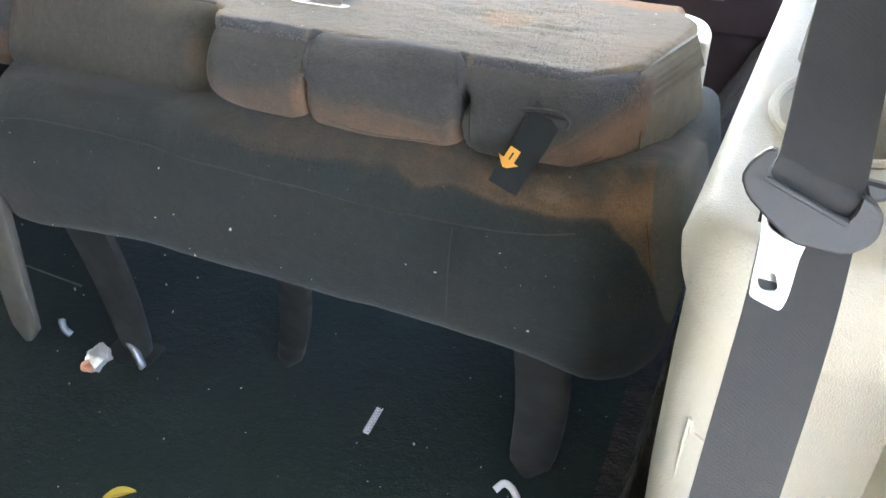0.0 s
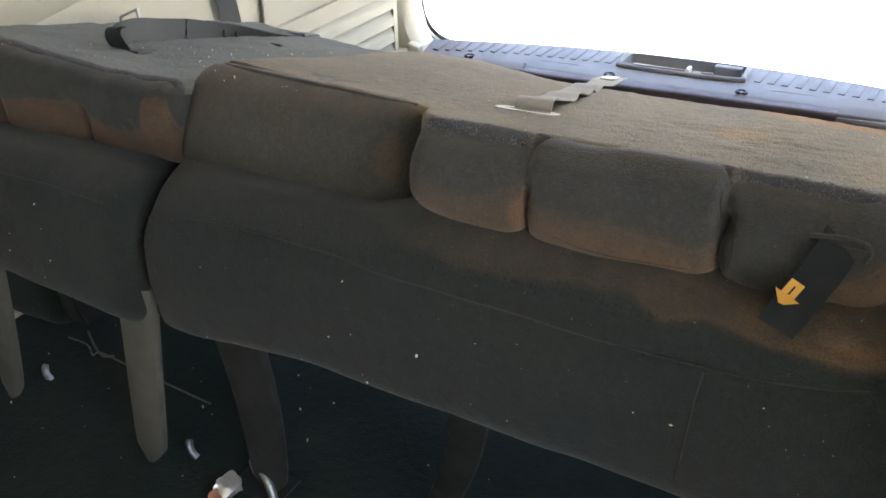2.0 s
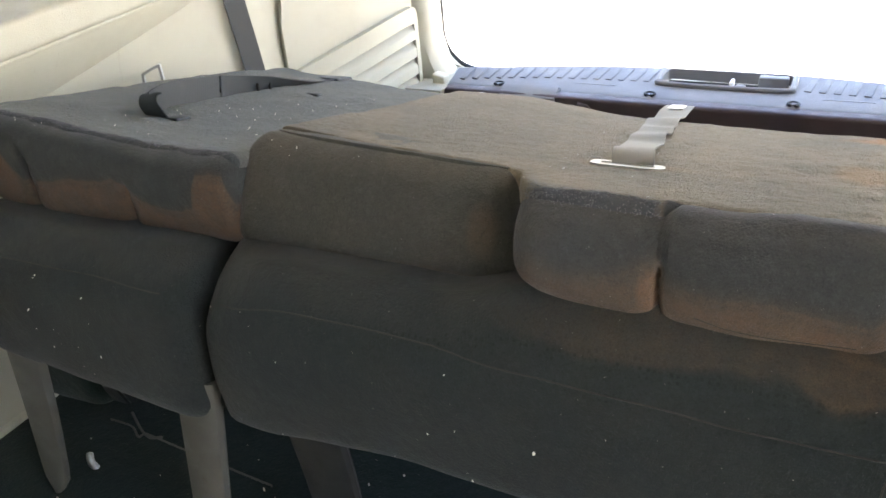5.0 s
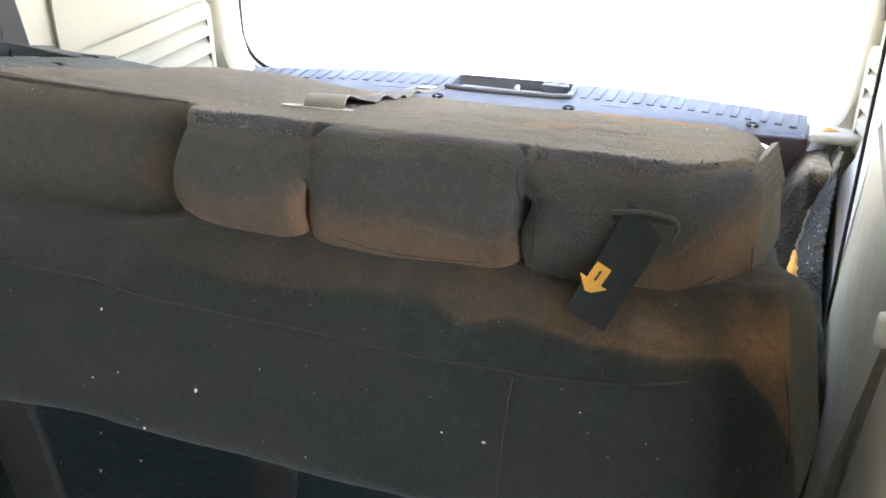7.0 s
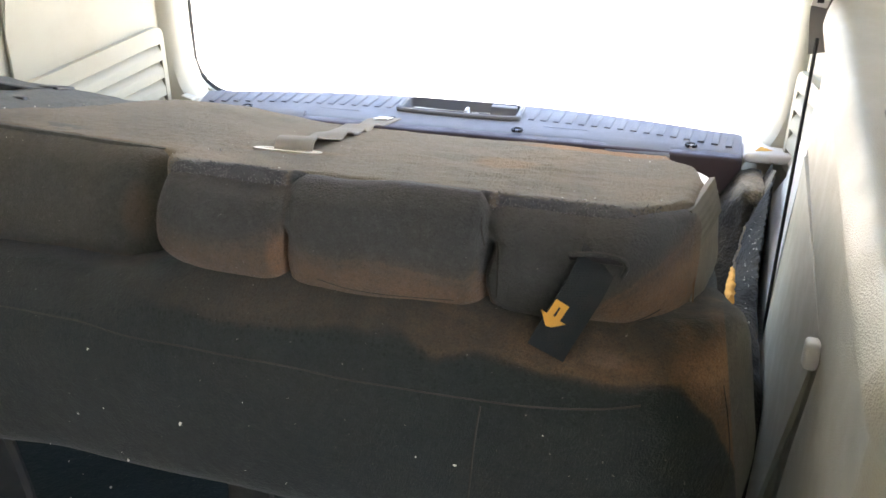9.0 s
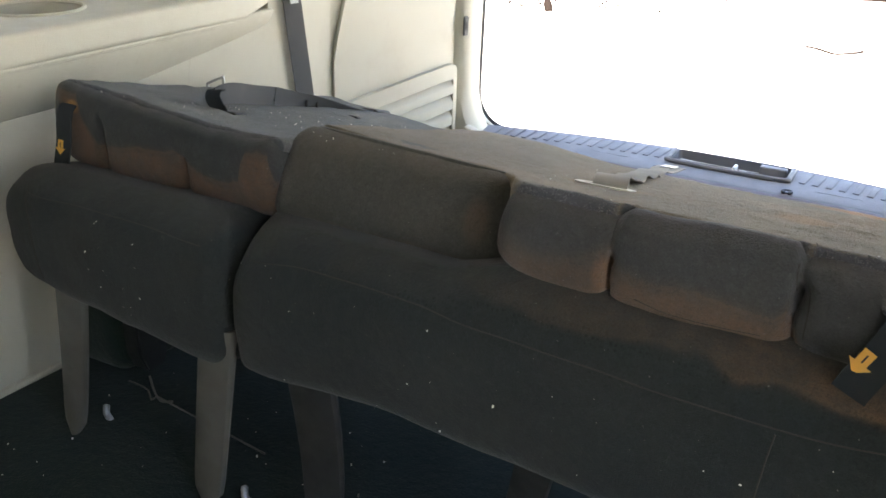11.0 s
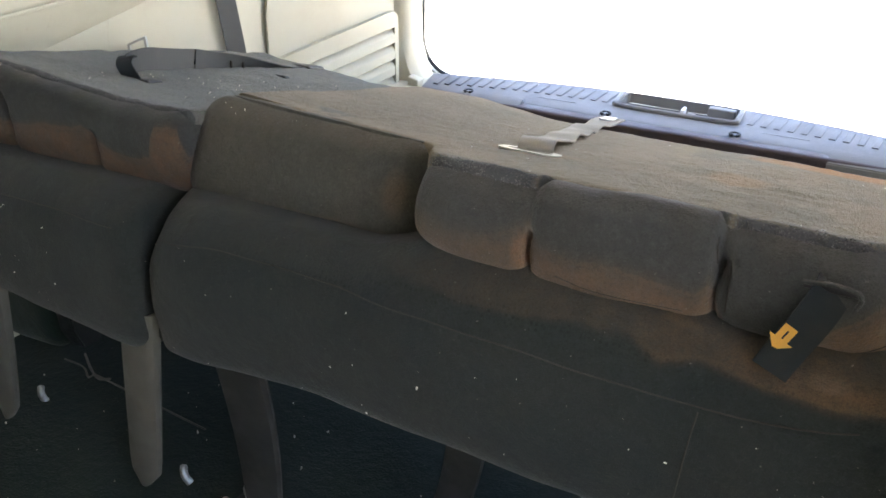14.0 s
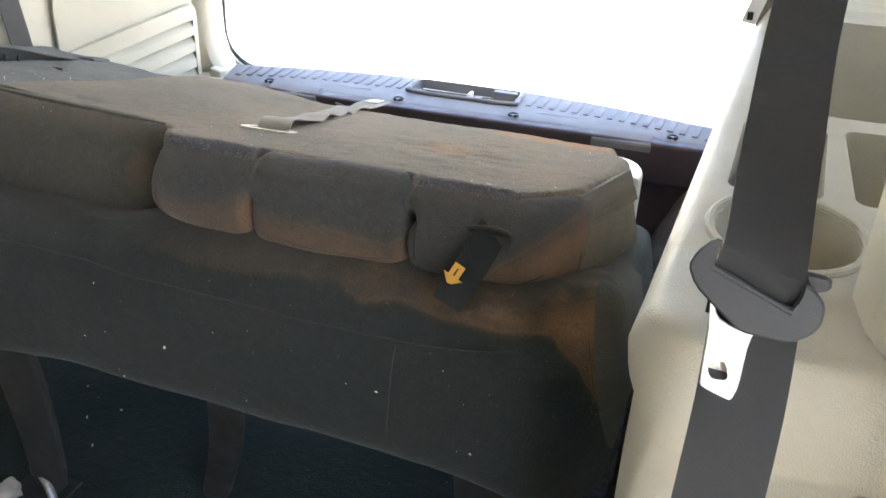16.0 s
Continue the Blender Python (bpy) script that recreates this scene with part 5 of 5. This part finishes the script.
SL, SH = (-1.238, 1.050, 0.296), (-0.707, 1.70, 0.518)
cushion_s = part("cushion", soft(SL, SH, 0.040, (26, 16, 10), bend_cush_s, 0.0025, 15), M_CUSH, single)
stitched(cushion_s, ((-1.085, 0.46), (-1.070, 0.42), (-1.062, 0.37), (-1.058, 0.325)), 0.0009, M_SEAM)
stitched(cushion_s, ((-1.08, 0.452), (-0.95, 0.456), (-0.84, 0.456), (-0.74, 0.452)), 0.0008, M_SEAM)
ZD = Vector((0.99, 0.04, 0.0))
strap_l = part("pull_strap", ribbon([(-1.068, 1.165, 0.572), (-1.069, 1.136, 0.566), (-1.071, 1.127, 0.545), (-1.073, 1.124, 0.515), (-1.075, 1.117, 0.482), (-1.075, 1.112, 0.462)], [ZD] * 6, 0.030, 0.0025), M_WEB_D, single, "black webbing pull strap")
arrow_label(strap_l, (-1.0735, 1.1175, 0.508), (0.99, 0.04, 0.0), (0, -0.2, -1), 0.0185)

# legs, feet on the floor
leg(single, (-1.040, 1.068, 0.335), (-1.116, 1.095, 0.0), 0.062, 0.046, M_LEG, "pale grey tapering cast leg", 0.004)
leg(single, (-0.733, 1.058, 0.335), (-0.802, 1.085, 0.0), 0.062, 0.056, M_LEG, "pale grey tapering cast leg", 0.0)
# The double seat's legs take the copy that has shade painted in.
leg(double, (-0.603, 1.075, 0.335), (-0.602, 1.110, 0.0), 0.078, 0.058, M_LEG_D, "grey tapering cast leg, darkened for shade")
leg(double, (-0.272, 1.075, 0.330), (-0.375, 1.180, 0.0), 0.050, 0.044, M_LEG_D, "grey tapering cast leg, darkened for shade")
leg(double, (0.045, 1.075, 0.320), (0.036, 1.110, 0.0), 0.072, 0.060, M_LEG_D, "grey tapering cast leg, darkened for shade")
for seat, xs, zl in ((single, (-1.02, -0.80), 1.58), (double, (-0.58, -0.05), 1.55)):
    for x in xs:
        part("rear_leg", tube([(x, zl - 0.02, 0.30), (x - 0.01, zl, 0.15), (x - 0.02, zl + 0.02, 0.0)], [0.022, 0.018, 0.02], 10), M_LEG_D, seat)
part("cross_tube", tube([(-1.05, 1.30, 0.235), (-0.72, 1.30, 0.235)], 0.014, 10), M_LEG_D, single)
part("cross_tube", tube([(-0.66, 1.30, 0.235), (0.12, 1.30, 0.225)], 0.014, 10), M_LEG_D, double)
part("bracket", bevelled(prism([(1.25, 0.30), (1.34, 0.30), (1.33, 0.07), (1.315, 0.03), (1.275, 0.03), (1.26, 0.07)], 0, -1.165, -1.125), 0.004), M_LEG_D, single, "dark steel latch bracket")
part("latch_rod", tube(smooth_path([(-1.145, 1.245, 0.020), (-1.10, 1.245, 0.018), (-1.085, 1.24, 0.004), (-1.07, 1.24, 0.014), (-1.06, 1.245, 0.010), (-0.97, 1.235, 0.012), (-0.80, 1.22, 0.012)]), 0.0018, 6), M_LEG, single, "thin bent steel latch rod")
part("latch_rod", tube(smooth_path([(-1.095, 1.25, 0.045), (-1.08, 1.245, 0.020), (-1.062, 1.242, 0.008), (-1.035, 1.245, 0.014)]), 0.0022, 6), M_LEG, single, "thin bent steel latch rod")

# carpeted wheel arch under the single seat, by the side trim
arch = thing("wheel_arch", "black carpeted wheel arch under the folded single seat", "wheel arch")
part("carpet_cover", soft((-1.40, 1.255, 0.0), (-1.165, 2.05, 0.245), 0.05, (4, 12, 5), None, 0.006, 12), M_CARPET, arch)

# ---- belts ----
belt = thing("seat_belt", "charcoal lap and shoulder belt hanging with its tongue", "seat belt")
W = Vector((1, 0.10, -0.12))
part("webbing", ribbon([(0.342, 1.50, 1.27), (0.301, 1.22, 1.02), (0.270, 1.02, 0.835), (0.2615, 0.895, 0.762), (0.2585, 0.815, 0.7235), (0.2570, 0.8005, 0.7145), (0.2565, 0.7985, 0.700), (0.2565, 0.799, 0.685)], [Vector((1, 0.0, -0.05)), Vector((1, 0.02, -0.06)), W, Vector((1, 0.0, -0.22)), Vector((1, -0.08, -0.38)), Vector((1, -0.1, -0.40)), Vector((1, -0.1, -0.40)), Vector((1, 0.0, -0.2))], 0.047, 0.0016), M_WEB, belt)
part("webbing", ribbon([(0.259, 0.800, 0.690), (0.259, 0.775, 0.650), (0.257, 0.752, 0.61), (0.255, 0.735, 0.56), (0.253, 0.715, 0.45), (0.256, 0.70, 0.25), (0.256, 0.70, 0.02)], [Vector((1, 0.05, -0.05))] * 7, 0.047, 0.0016), M_WEB, belt)
def tongue_piece(parent, origin, ex, ey, ez, scale=1.0):
    """Belt tongue: a slotted plastic loop and a punched steel blade. ex across, ez up along the webbing, ey towards the cabin."""
    o, ex, ey, ez = Vector(origin), Vector(ex).normalized(), Vector(ey).normalized(), Vector(ez).normalized()

    def solid(outline, t0, t1, bev, cuts=1):
        pts = [Vector((a, b, 0)) for a, b in outline]
        for k in range(cuts):
            pts = [q for i in range(len(pts)) for q in (pts[i].lerp(pts[(i + 1) % len(pts)], 0.2), pts[i].lerp(pts[(i + 1) % len(pts)], 0.8))]
        n = len(pts)
        turn = sum(pts[i].x * pts[(i + 1) % n].y - pts[(i + 1) % n].x * pts[i].y for i in range(n))
        inner = []
        for i in range(n):
            e = (pts[(i + 1) % n] - pts[i - 1]).normalized()
            inner.append(pts[i] + Vector((-e.y, e.x, 0)) * math.copysign(bev, turn))
        rows = [(inner, t0), (pts, t0 + bev), (pts, t1 - bev), (inner, t1)] if bev else [(pts, t0), (pts, t1)]
        return loft([[o + ex * p.x * scale + ez * p.y * scale + ey * t for p in row] for row, t in rows])
    loop = part("tongue_grip", solid([(-0.0345, 0.006), (-0.0315, 0.0145), (-0.0235, 0.0235), (-0.0185, 0.0225), (-0.0215, 0.0100), (-0.010, 0.0050), (0.021, -0.0065), (0.0242, 0.0), (0.0252, 0.0085), (0.0325, 0.0050), (0.0378, -0.0010), (0.0376, -0.0110), (0.0340, -0.0175), (0.0247, -0.0240), (0.0114, -0.0240), (-0.002, -0.0237), (-0.012, -0.0165), (-0.0185, -0.0120), (-0.0290, -0.0040)], -0.005, 0.009, 0.0013), M_BUCKLE, parent, "charcoal plastic belt tongue grip")
    part("slot_lip", solid([(-0.0225, 0.0065), (0.0215, -0.0095), (0.0225, -0.0065), (-0.0215, 0.0095)], 0.0070, 0.0105, 0.0008, 0), M_BUCKLE, loop)
    part("side_ear", solid([(0.024, 0.014), (0.040, 0.013), (0.0405, 0.006), (0.030, 0.002)], -0.020, -0.006, 0.002), M_BUCKLE, loop)
    blade = part("tongue_blade", solid([(-0.02, -0.0072), (-0.0175, -0.0109), (-0.0147, -0.0184), (-0.0059, -0.0223), (0.0009, -0.0218), (0.0065, -0.0146), (0.0085, -0.0195), (0.0037, -0.0267), (0.0028, -0.0541), (0.0006, -0.0611), (-0.0012, -0.0621), (-0.016, -0.0579), (-0.0176, -0.0551), (-0.0181, -0.0261), (-0.0196, -0.0153)], 0.003, 0.006, 0.0007), M_STEEL, parent, "bright steel belt tongue blade")
    carve(blade, [solid([(-0.015, -0.0443), (-0.0074, -0.0411), (-0.005, -0.0441), (-0.003, -0.0514), (-0.011, -0.0526), (-0.014, -0.0498)], -0.01, 0.03, 0)])
    return loop


tongue_piece(belt, (0.254, 0.800, 0.704), (1, 0.04, -0.04), (-0.05, -0.93, 0.36), (0.0, 0.36, 0.93))

belt_l = thing("seat_belt", "grey seat belt hanging down the rear corner trim", "seat belt")
YD = Vector((0.25, 1, 0))
part("webbing", ribbon([(-1.213, 1.70, 1.25), (-1.207, 1.755, 0.95), (-1.203, 1.795, 0.72), (-1.200, 1.822, 0.55), (-1.198, 1.845, 0.40), (-1.197, 1.86, 0.22), (-1.20, 1.865, 0.02)], [YD] * 7, 0.047, 0.0016), M_WEB_L, belt_l)
part("tongue_grip", soft((-1.205, 1.755, 0.690), (-1.187, 1.825, 0.730), 0.006, (2, 3, 2)), M_BUCKLE, belt_l)
bl = part("tongue_blade", bevelled(box((-1.193, 1.790, 0.642), (-1.190, 1.815, 0.695)), 0.0008), M_GREYLOW, belt_l, "steel belt tongue blade")
part("blade_slot", box((-1.1896, 1.797, 0.655), (-1.1890, 1.808, 0.666)), M_BLACK, bl)

belt_r = thing("seat_belt", "dark seat belt with a steel tongue on the rear post", "seat belt")
XR = Vector((1, 0.25, -0.1))
part("webbing", ribbon([(0.40, 1.76, 1.25), (0.345, 1.70, 0.98), (0.305, 1.665, 0.82), (0.285, 1.655, 0.755), (0.276, 1.665, 0.705), (0.276, 1.72, 0.675), (0.285, 1.80, 0.652), (0.305, 1.88, 0.58)], [XR] * 8, 0.038, 0.0016), M_WEB_T, belt_r)
part("tongue_grip", soft((0.248, 1.630, 0.727), (0.302, 1.646, 0.762), 0.006, (3, 1, 2), lambda p: p + Vector((0.25 * (p.z - 0.73), 0, -0.15 * (p.x - 0.27)))), M_GREYLOW, belt_r, "pale grey tongue grip")
rb = part("tongue_blade", soft((0.241, 1.637, 0.682), (0.2605, 1.640, 0.730), 0.0014, (2, 1, 2), lambda p: p + Vector((0.26 * (p.z - 0.685), 0, -0.15 * (p.x - 0.25)))), M_WHITE, belt_r, "pale belt tongue blade")
part("blade_slot", soft((0.247, 1.6352, 0.687), (0.255, 1.6365, 0.698), 0.0004, (1, 1, 1)), M_BLACK, rb)

# black loop of belt on the single seat's back, and its steel buckle by the wall
loop_belt = thing("belt_webbing", "black belt webbing looped across the folded single seat", "seat belt")
UP = Vector((0.05, -0.1, 1))
FL = Vector((1, 0.1, 0.1))
run = [(-0.928, 1.290, 0.571), (-0.928, 1.304, 0.573), (-0.933, 1.335, 0.570), (-0.942, 1.385, 0.557), (-0.949, 1.443, 0.543), (-0.949, 1.452, 0.541), (-0.953, 1.50, 0.526), (-0.953, 1.56, 0.509), (-0.952, 1.63, 0.488), (-0.958, 1.70, 0.470), (-0.967, 1.765, 0.455)]
part("webbing", ribbon(run, [UP, UP, UP, UP, UP, Vector((0.1, 0.1, 1)), Vector((0.2, 0, 1)), Vector((0.45, 0, 0.8)), Vector((0.8, 0.1, 0.45)), FL, FL], 0.033, 0.002), M_WEB_B, loop_belt)
# Same strap in darker webbing: the curl's shade is put into its colour.
part("webbing_fold", ribbon([(-0.908, 1.298, 0.530), (-0.911, 1.290, 0.543), (-0.918, 1.283, 0.560), (-0.925, 1.281, 0.574), (-0.927, 1.287, 0.582), (-0.926, 1.298, 0.583)], [FL, FL, Vector((1, 0.2, 0.15)), Vector((1, 0.3, 0.2)), Vector((1, 0.3, 0.1)), FL], 0.025, 0.002), M_WEB_D, loop_belt)
part("end_tab", soft((-0.995, 1.745, 0.592), (-0.940, 1.795, 0.602), 0.004, (2, 2, 1), slope), M_BUCKLE, loop_belt)
for k in range(2):
    part("stitching", ribbon([(-0.9505, 1.535 + 0.03 * k, 0.500 - 0.008 * k), (-0.9505, 1.536 + 0.03 * k, 0.520 - 0.008 * k)], [Vector((0, 1, 0))] * 2, 0.003, 0.0034), M_SEAM, loop_belt)
part("slot_bezel", soft((-0.972, 1.284, 0.588), (-0.886, 1.312, 0.5945), 0.003, (3, 1, 1), slope), M_BUCKLE, single)
part("push_pin", soft((-0.890, 1.572, 0.584), (-0.866, 1.586, 0.5945), 0.004, (2, 1, 1), slope), M_BUCKLE, single)

hook = thing("belt_buckle", "pale steel loop buckle beside the single seat", "buckle")
ACROSS, OUT = Vector((0.80, 0.60, 0)), Vector((0.55, -0.83, 0.1))
ring_pts = [Vector((-1.216, 1.585, 0.0)) + ACROSS * u + Vector((0, 0, z)) for u, z in ((-0.016, 0.440), (-0.016, 0.498), (-0.012, 0.506), (0.010, 0.515), (0.015, 0.511), (0.016, 0.440))]
part("loop", ribbon(ring_pts, [OUT] * 6, 0.014, 0.0040), M_GREYLOW, hook)

# ---- floor clutter ----
def peg(x, y, lean, turn):
    ob = thing("floor_peg", "dull bent steel peg standing in the carpet", "peg", "floor pegs")
    part("shank", tube(smooth_path([(0, 0, -0.005), (0, 0.001, 0.008), (0.002, 0.005, 0.017), (0.003, 0.011, 0.022)]), [0.0058] * 22 + [0.0055, 0.0046, 0.0028], 12), M_PEG, ob)
    ob.matrix_basis = pose(x, y, 0.002, lean, -38, turn)
    return ob


peg(-1.100, 1.160, 8, 0)
peg(-0.750, 1.124, 8, 0)

striker = thing("floor_striker", "bright steel striker loop fixed to the floor", "striker")
part("hoop", tube(smooth_path([(-0.640, 1.135, 0.0), (-0.640, 1.130, 0.028), (-0.628, 1.122, 0.040), (-0.600, 1.108, 0.036), (-0.585, 1.100, 0.016), (-0.584, 1.100, 0.0)]), 0.0065, 10), M_PEG, striker)
part("base_plate", bevelled(box((-0.660, 1.095, 0.0), (-0.575, 1.15, 0.006)), 0.002), M_LEG_D, striker)

wrap = thing("foil_wrapper", "crumpled silver foil sweet wrapper with faded print", "wrapper")
random.seed(4)
part("foil", soft((-0.664, 1.062, 0.003), (-0.634, 1.100, 0.030), 0.006, (6, 8, 4), None, 0.009, 70), M_FOIL, wrap)
part("print_patch", soft((-0.660, 1.050, 0.012), (-0.640, 1.068, 0.026), 0.004, (3, 3, 3), None, 0.005, 70), M_PAPER, wrap)

ring_clip = thing("cable_clip", "bent pale wire clip on the carpet", "clip")
part("wire", tube(smooth_path([(0.005, 1.073, 0.006), (0.015, 1.083, 0.012), (0.03, 1.076, 0.012), (0.045, 1.058, 0.006)]), 0.005, 8), M_WHITE, ring_clip)
spring = thing("spring", "small steel spring lying on the carpet", "spring")
part("coil", tube([(-0.199 + 0.0045 * math.cos(a * 0.9), 1.100 + 0.0009 * a * 0.9, 0.006 + 0.0045 * math.sin(a * 0.9)) for a in range(64)], 0.0009, 5), M_STEEL, spring)
leaf = thing("dry_leaf", "dry yellow leaf on the carpet", "leaf")
bm = bmesh.new()
rows = []
for k in range(9):
    t = k / 8
    w = 0.009 * math.sin(math.pi * min(0.98, 0.06 + t * 0.9)) ** 0.8
    c = Vector((-0.475 + 0.034 * t, 0.872 + 0.026 * t, 0.008 + 0.006 * math.sin(t * 3)))
    n2 = Vector((-0.035, 0.05, 0)).normalized()
    rows.append([c - n2 * w + Vector((0, 0, 0.004)), c, c + n2 * w + Vector((0, 0, 0.003)), c + Vector((0, 0, -0.0008))])
part("blade", loft(rows), M_LEAF, leaf)
part("stalk", tube([(-0.475, 0.872, 0.008), (-0.488, 0.864, 0.006)], 0.0009, 5), M_LEAF, leaf)

crumbs = bmesh.new()
rng = random.Random(11)


def crumb(p, s):
    m = Matrix.LocRotScale(p, Euler((rng.uniform(0, 6), rng.uniform(0, 6), rng.uniform(0, 6))), (s * rng.uniform(0.5, 1.8), s * rng.uniform(0.4, 1), s * rng.uniform(0.3, 0.8)))
    bmesh.ops.create_icosphere(crumbs, subdivisions=1, radius=1.0, matrix=m)


for k in range(120):
    crumb((rng.uniform(-1.25, 0.15), rng.uniform(0.75, 1.6), 0.004), rng.choice((0.0008, 0.001, 0.0014, 0.0022)))
tagged(link_mesh("floor_crumbs", crumbs, M_CRUMB), "pale crumbs scattered over the carpet", "crumbs", kind="stuff")
crumbs = bmesh.new()
for k in range(240):
    x, y = rng.uniform(-1.08, 0.10), rng.uniform(1.12, 1.62)
    crumb((x, y, top_z(y) + 0.004), rng.choice((0.0006, 0.0008, 0.001, 0.0016)))
for k in range(44):
    x, z = rng.uniform(-1.0, 0.10), rng.uniform(0.31, 0.46)
    if -0.72 < x < -0.69:
        continue
    spot = skin(cushion_s if x < -0.70 else cushion, x, z, 0.0005)
    if spot:
        crumb(spot, rng.choice((0.0004, 0.0005, 0.0006, 0.0006, 0.0009, 0.0016)))
for k in range(60):
    y = rng.uniform(1.35, 2.0)
    x = drape_edge(y)[0] + rng.uniform(0.012, 0.030)
    crumb((x, y, drape_height(x, y) + 0.001), rng.choice((0.0006, 0.0009, 0.0013, 0.002)))
tagged(link_mesh("seat_crumbs", crumbs, M_CRUMB), "pale crumbs and lint clinging to the seat cloth", "crumbs", kind="stuff")

# ---- yard behind the van ----
GZ = -0.55
g = bmesh.new()
cell = [-700, -120, -40, -20, -12, -8, -5, -3, -1, 1, 3, 5, 8, 12, 20, 40, 120, 700]
gv = [[g.verts.new((x, y, GZ)) for x in cell] for y in cell]
for j in range(len(cell) - 1):
    for i in range(len(cell) - 1):
        g.faces.new((gv[j][i], gv[j][i + 1], gv[j + 1][i + 1], gv[j + 1][i]))
tagged(link_mesh("ground", g, M_GROUND), "sun-bleached concrete yard, asphalt beyond", "ground", kind="structure")

cone = thing("traffic_cone", "faded salmon orange traffic cone standing in the yard", "traffic cone")
part("base", bevelled(box((-0.40, -0.40, 0), (0.40, 0.40, 0.05)), 0.012), M_TWIG, cone, "dark rubber base")
part("body", tube([(0, 0, 0.04), (0, 0, 0.12), (0, 0, 0.65), (0, 0, 1.1), (0, 0, 1.12)], [0.29, 0.27, 0.20, 0.13, 0.10], 24), M_CONE, cone)
part("band", tube([(0, 0, 0.62), (0, 0, 0.85)], [0.209, 0.174], 24), M_WHITE, cone)
cone.matrix_basis = pose(-1.20, 16.55, GZ, 0, 0, 20)

car_wheel = thing("car_tyre", "black car tyre standing at the yard's edge", "tyre")
part("tyre", tube([(0.27 * math.cos(a * math.pi / 16), 0, 0.27 * math.sin(a * math.pi / 16)) for a in range(33)], 0.09, 12, cap=False), M_BLACK, car_wheel)
part("rim", tube([(0, -0.05, 0), (0, 0.05, 0)], 0.20, 20), M_STEEL, car_wheel)
car_wheel.matrix_basis = pose(-6.62, 13.6, GZ + 0.36, 0, 0, 25)

stake = thing("stake", "short grey stake with a dark foot in the litter", "stake")
part("pole", tube([(-4.537, 10.94, GZ), (-4.545, 10.94, GZ + 0.3), (-4.56, 10.94, GZ + 0.75)], [0.03, 0.026, 0.024], 8), M_LEG, stake)
part("foot", tube([(-4.50, 10.92, GZ), (-4.53, 10.93, GZ + 0.10), (-4.55, 10.93, GZ + 0.17)], [0.06, 0.055, 0.03], 8), M_TWIG, stake)
for pts in ([(-1.267, 10.335, 0), (-1.119, 10.109, 0.02), (-0.929, 9.943, 0.012), (-0.80, 10.15, 0.008), (-0.708, 10.425, 0.0)], [(-3.2, 14.1, 0), (-3.05, 14.0, 0.02), (-2.95, 14.05, 0)]):
    tw = thing("twig", "thin dry twig on the concrete", "twig", "fallen twigs")
    part("stick", tube(smooth_path([(x, y, GZ + 0.014 + z) for x, y, z in pts]), 0.012, 6), M_TWIG, tw)
lit = bmesh.new()
rng = random.Random(5)
for k in range(700):
    x, y = (rng.gauss(-5.7, 0.7), rng.gauss(12.0, 0.8)) if k % 3 else (rng.uniform(-8, -2), rng.gauss(16.2, 0.8))
    s = rng.uniform(0.01, 0.045)
    m = Matrix.LocRotScale((x, y, GZ + 0.008), Euler((rng.uniform(-0.5, 0.5), rng.uniform(-0.5, 0.5), rng.uniform(0, 6))), (s, s * 0.6, s * 0.25))
    bmesh.ops.create_icosphere(lit, subdivisions=1, radius=1.0, matrix=m)
for k in range(140):
    x, y = rng.uniform(-5, 4), rng.uniform(5, 15)
    s = rng.uniform(0.006, 0.018)
    m = Matrix.LocRotScale((x, y, GZ + 0.006), Euler((0, 0, rng.uniform(0, 6))), (s, s * 0.6, s * 0.3))
    bmesh.ops.create_icosphere(lit, subdivisions=1, radius=1.0, matrix=m)
tagged(link_mesh("leaf_litter", lit, M_TWIG), "dark leaf litter and gravel on the yard", "litter", kind="stuff")
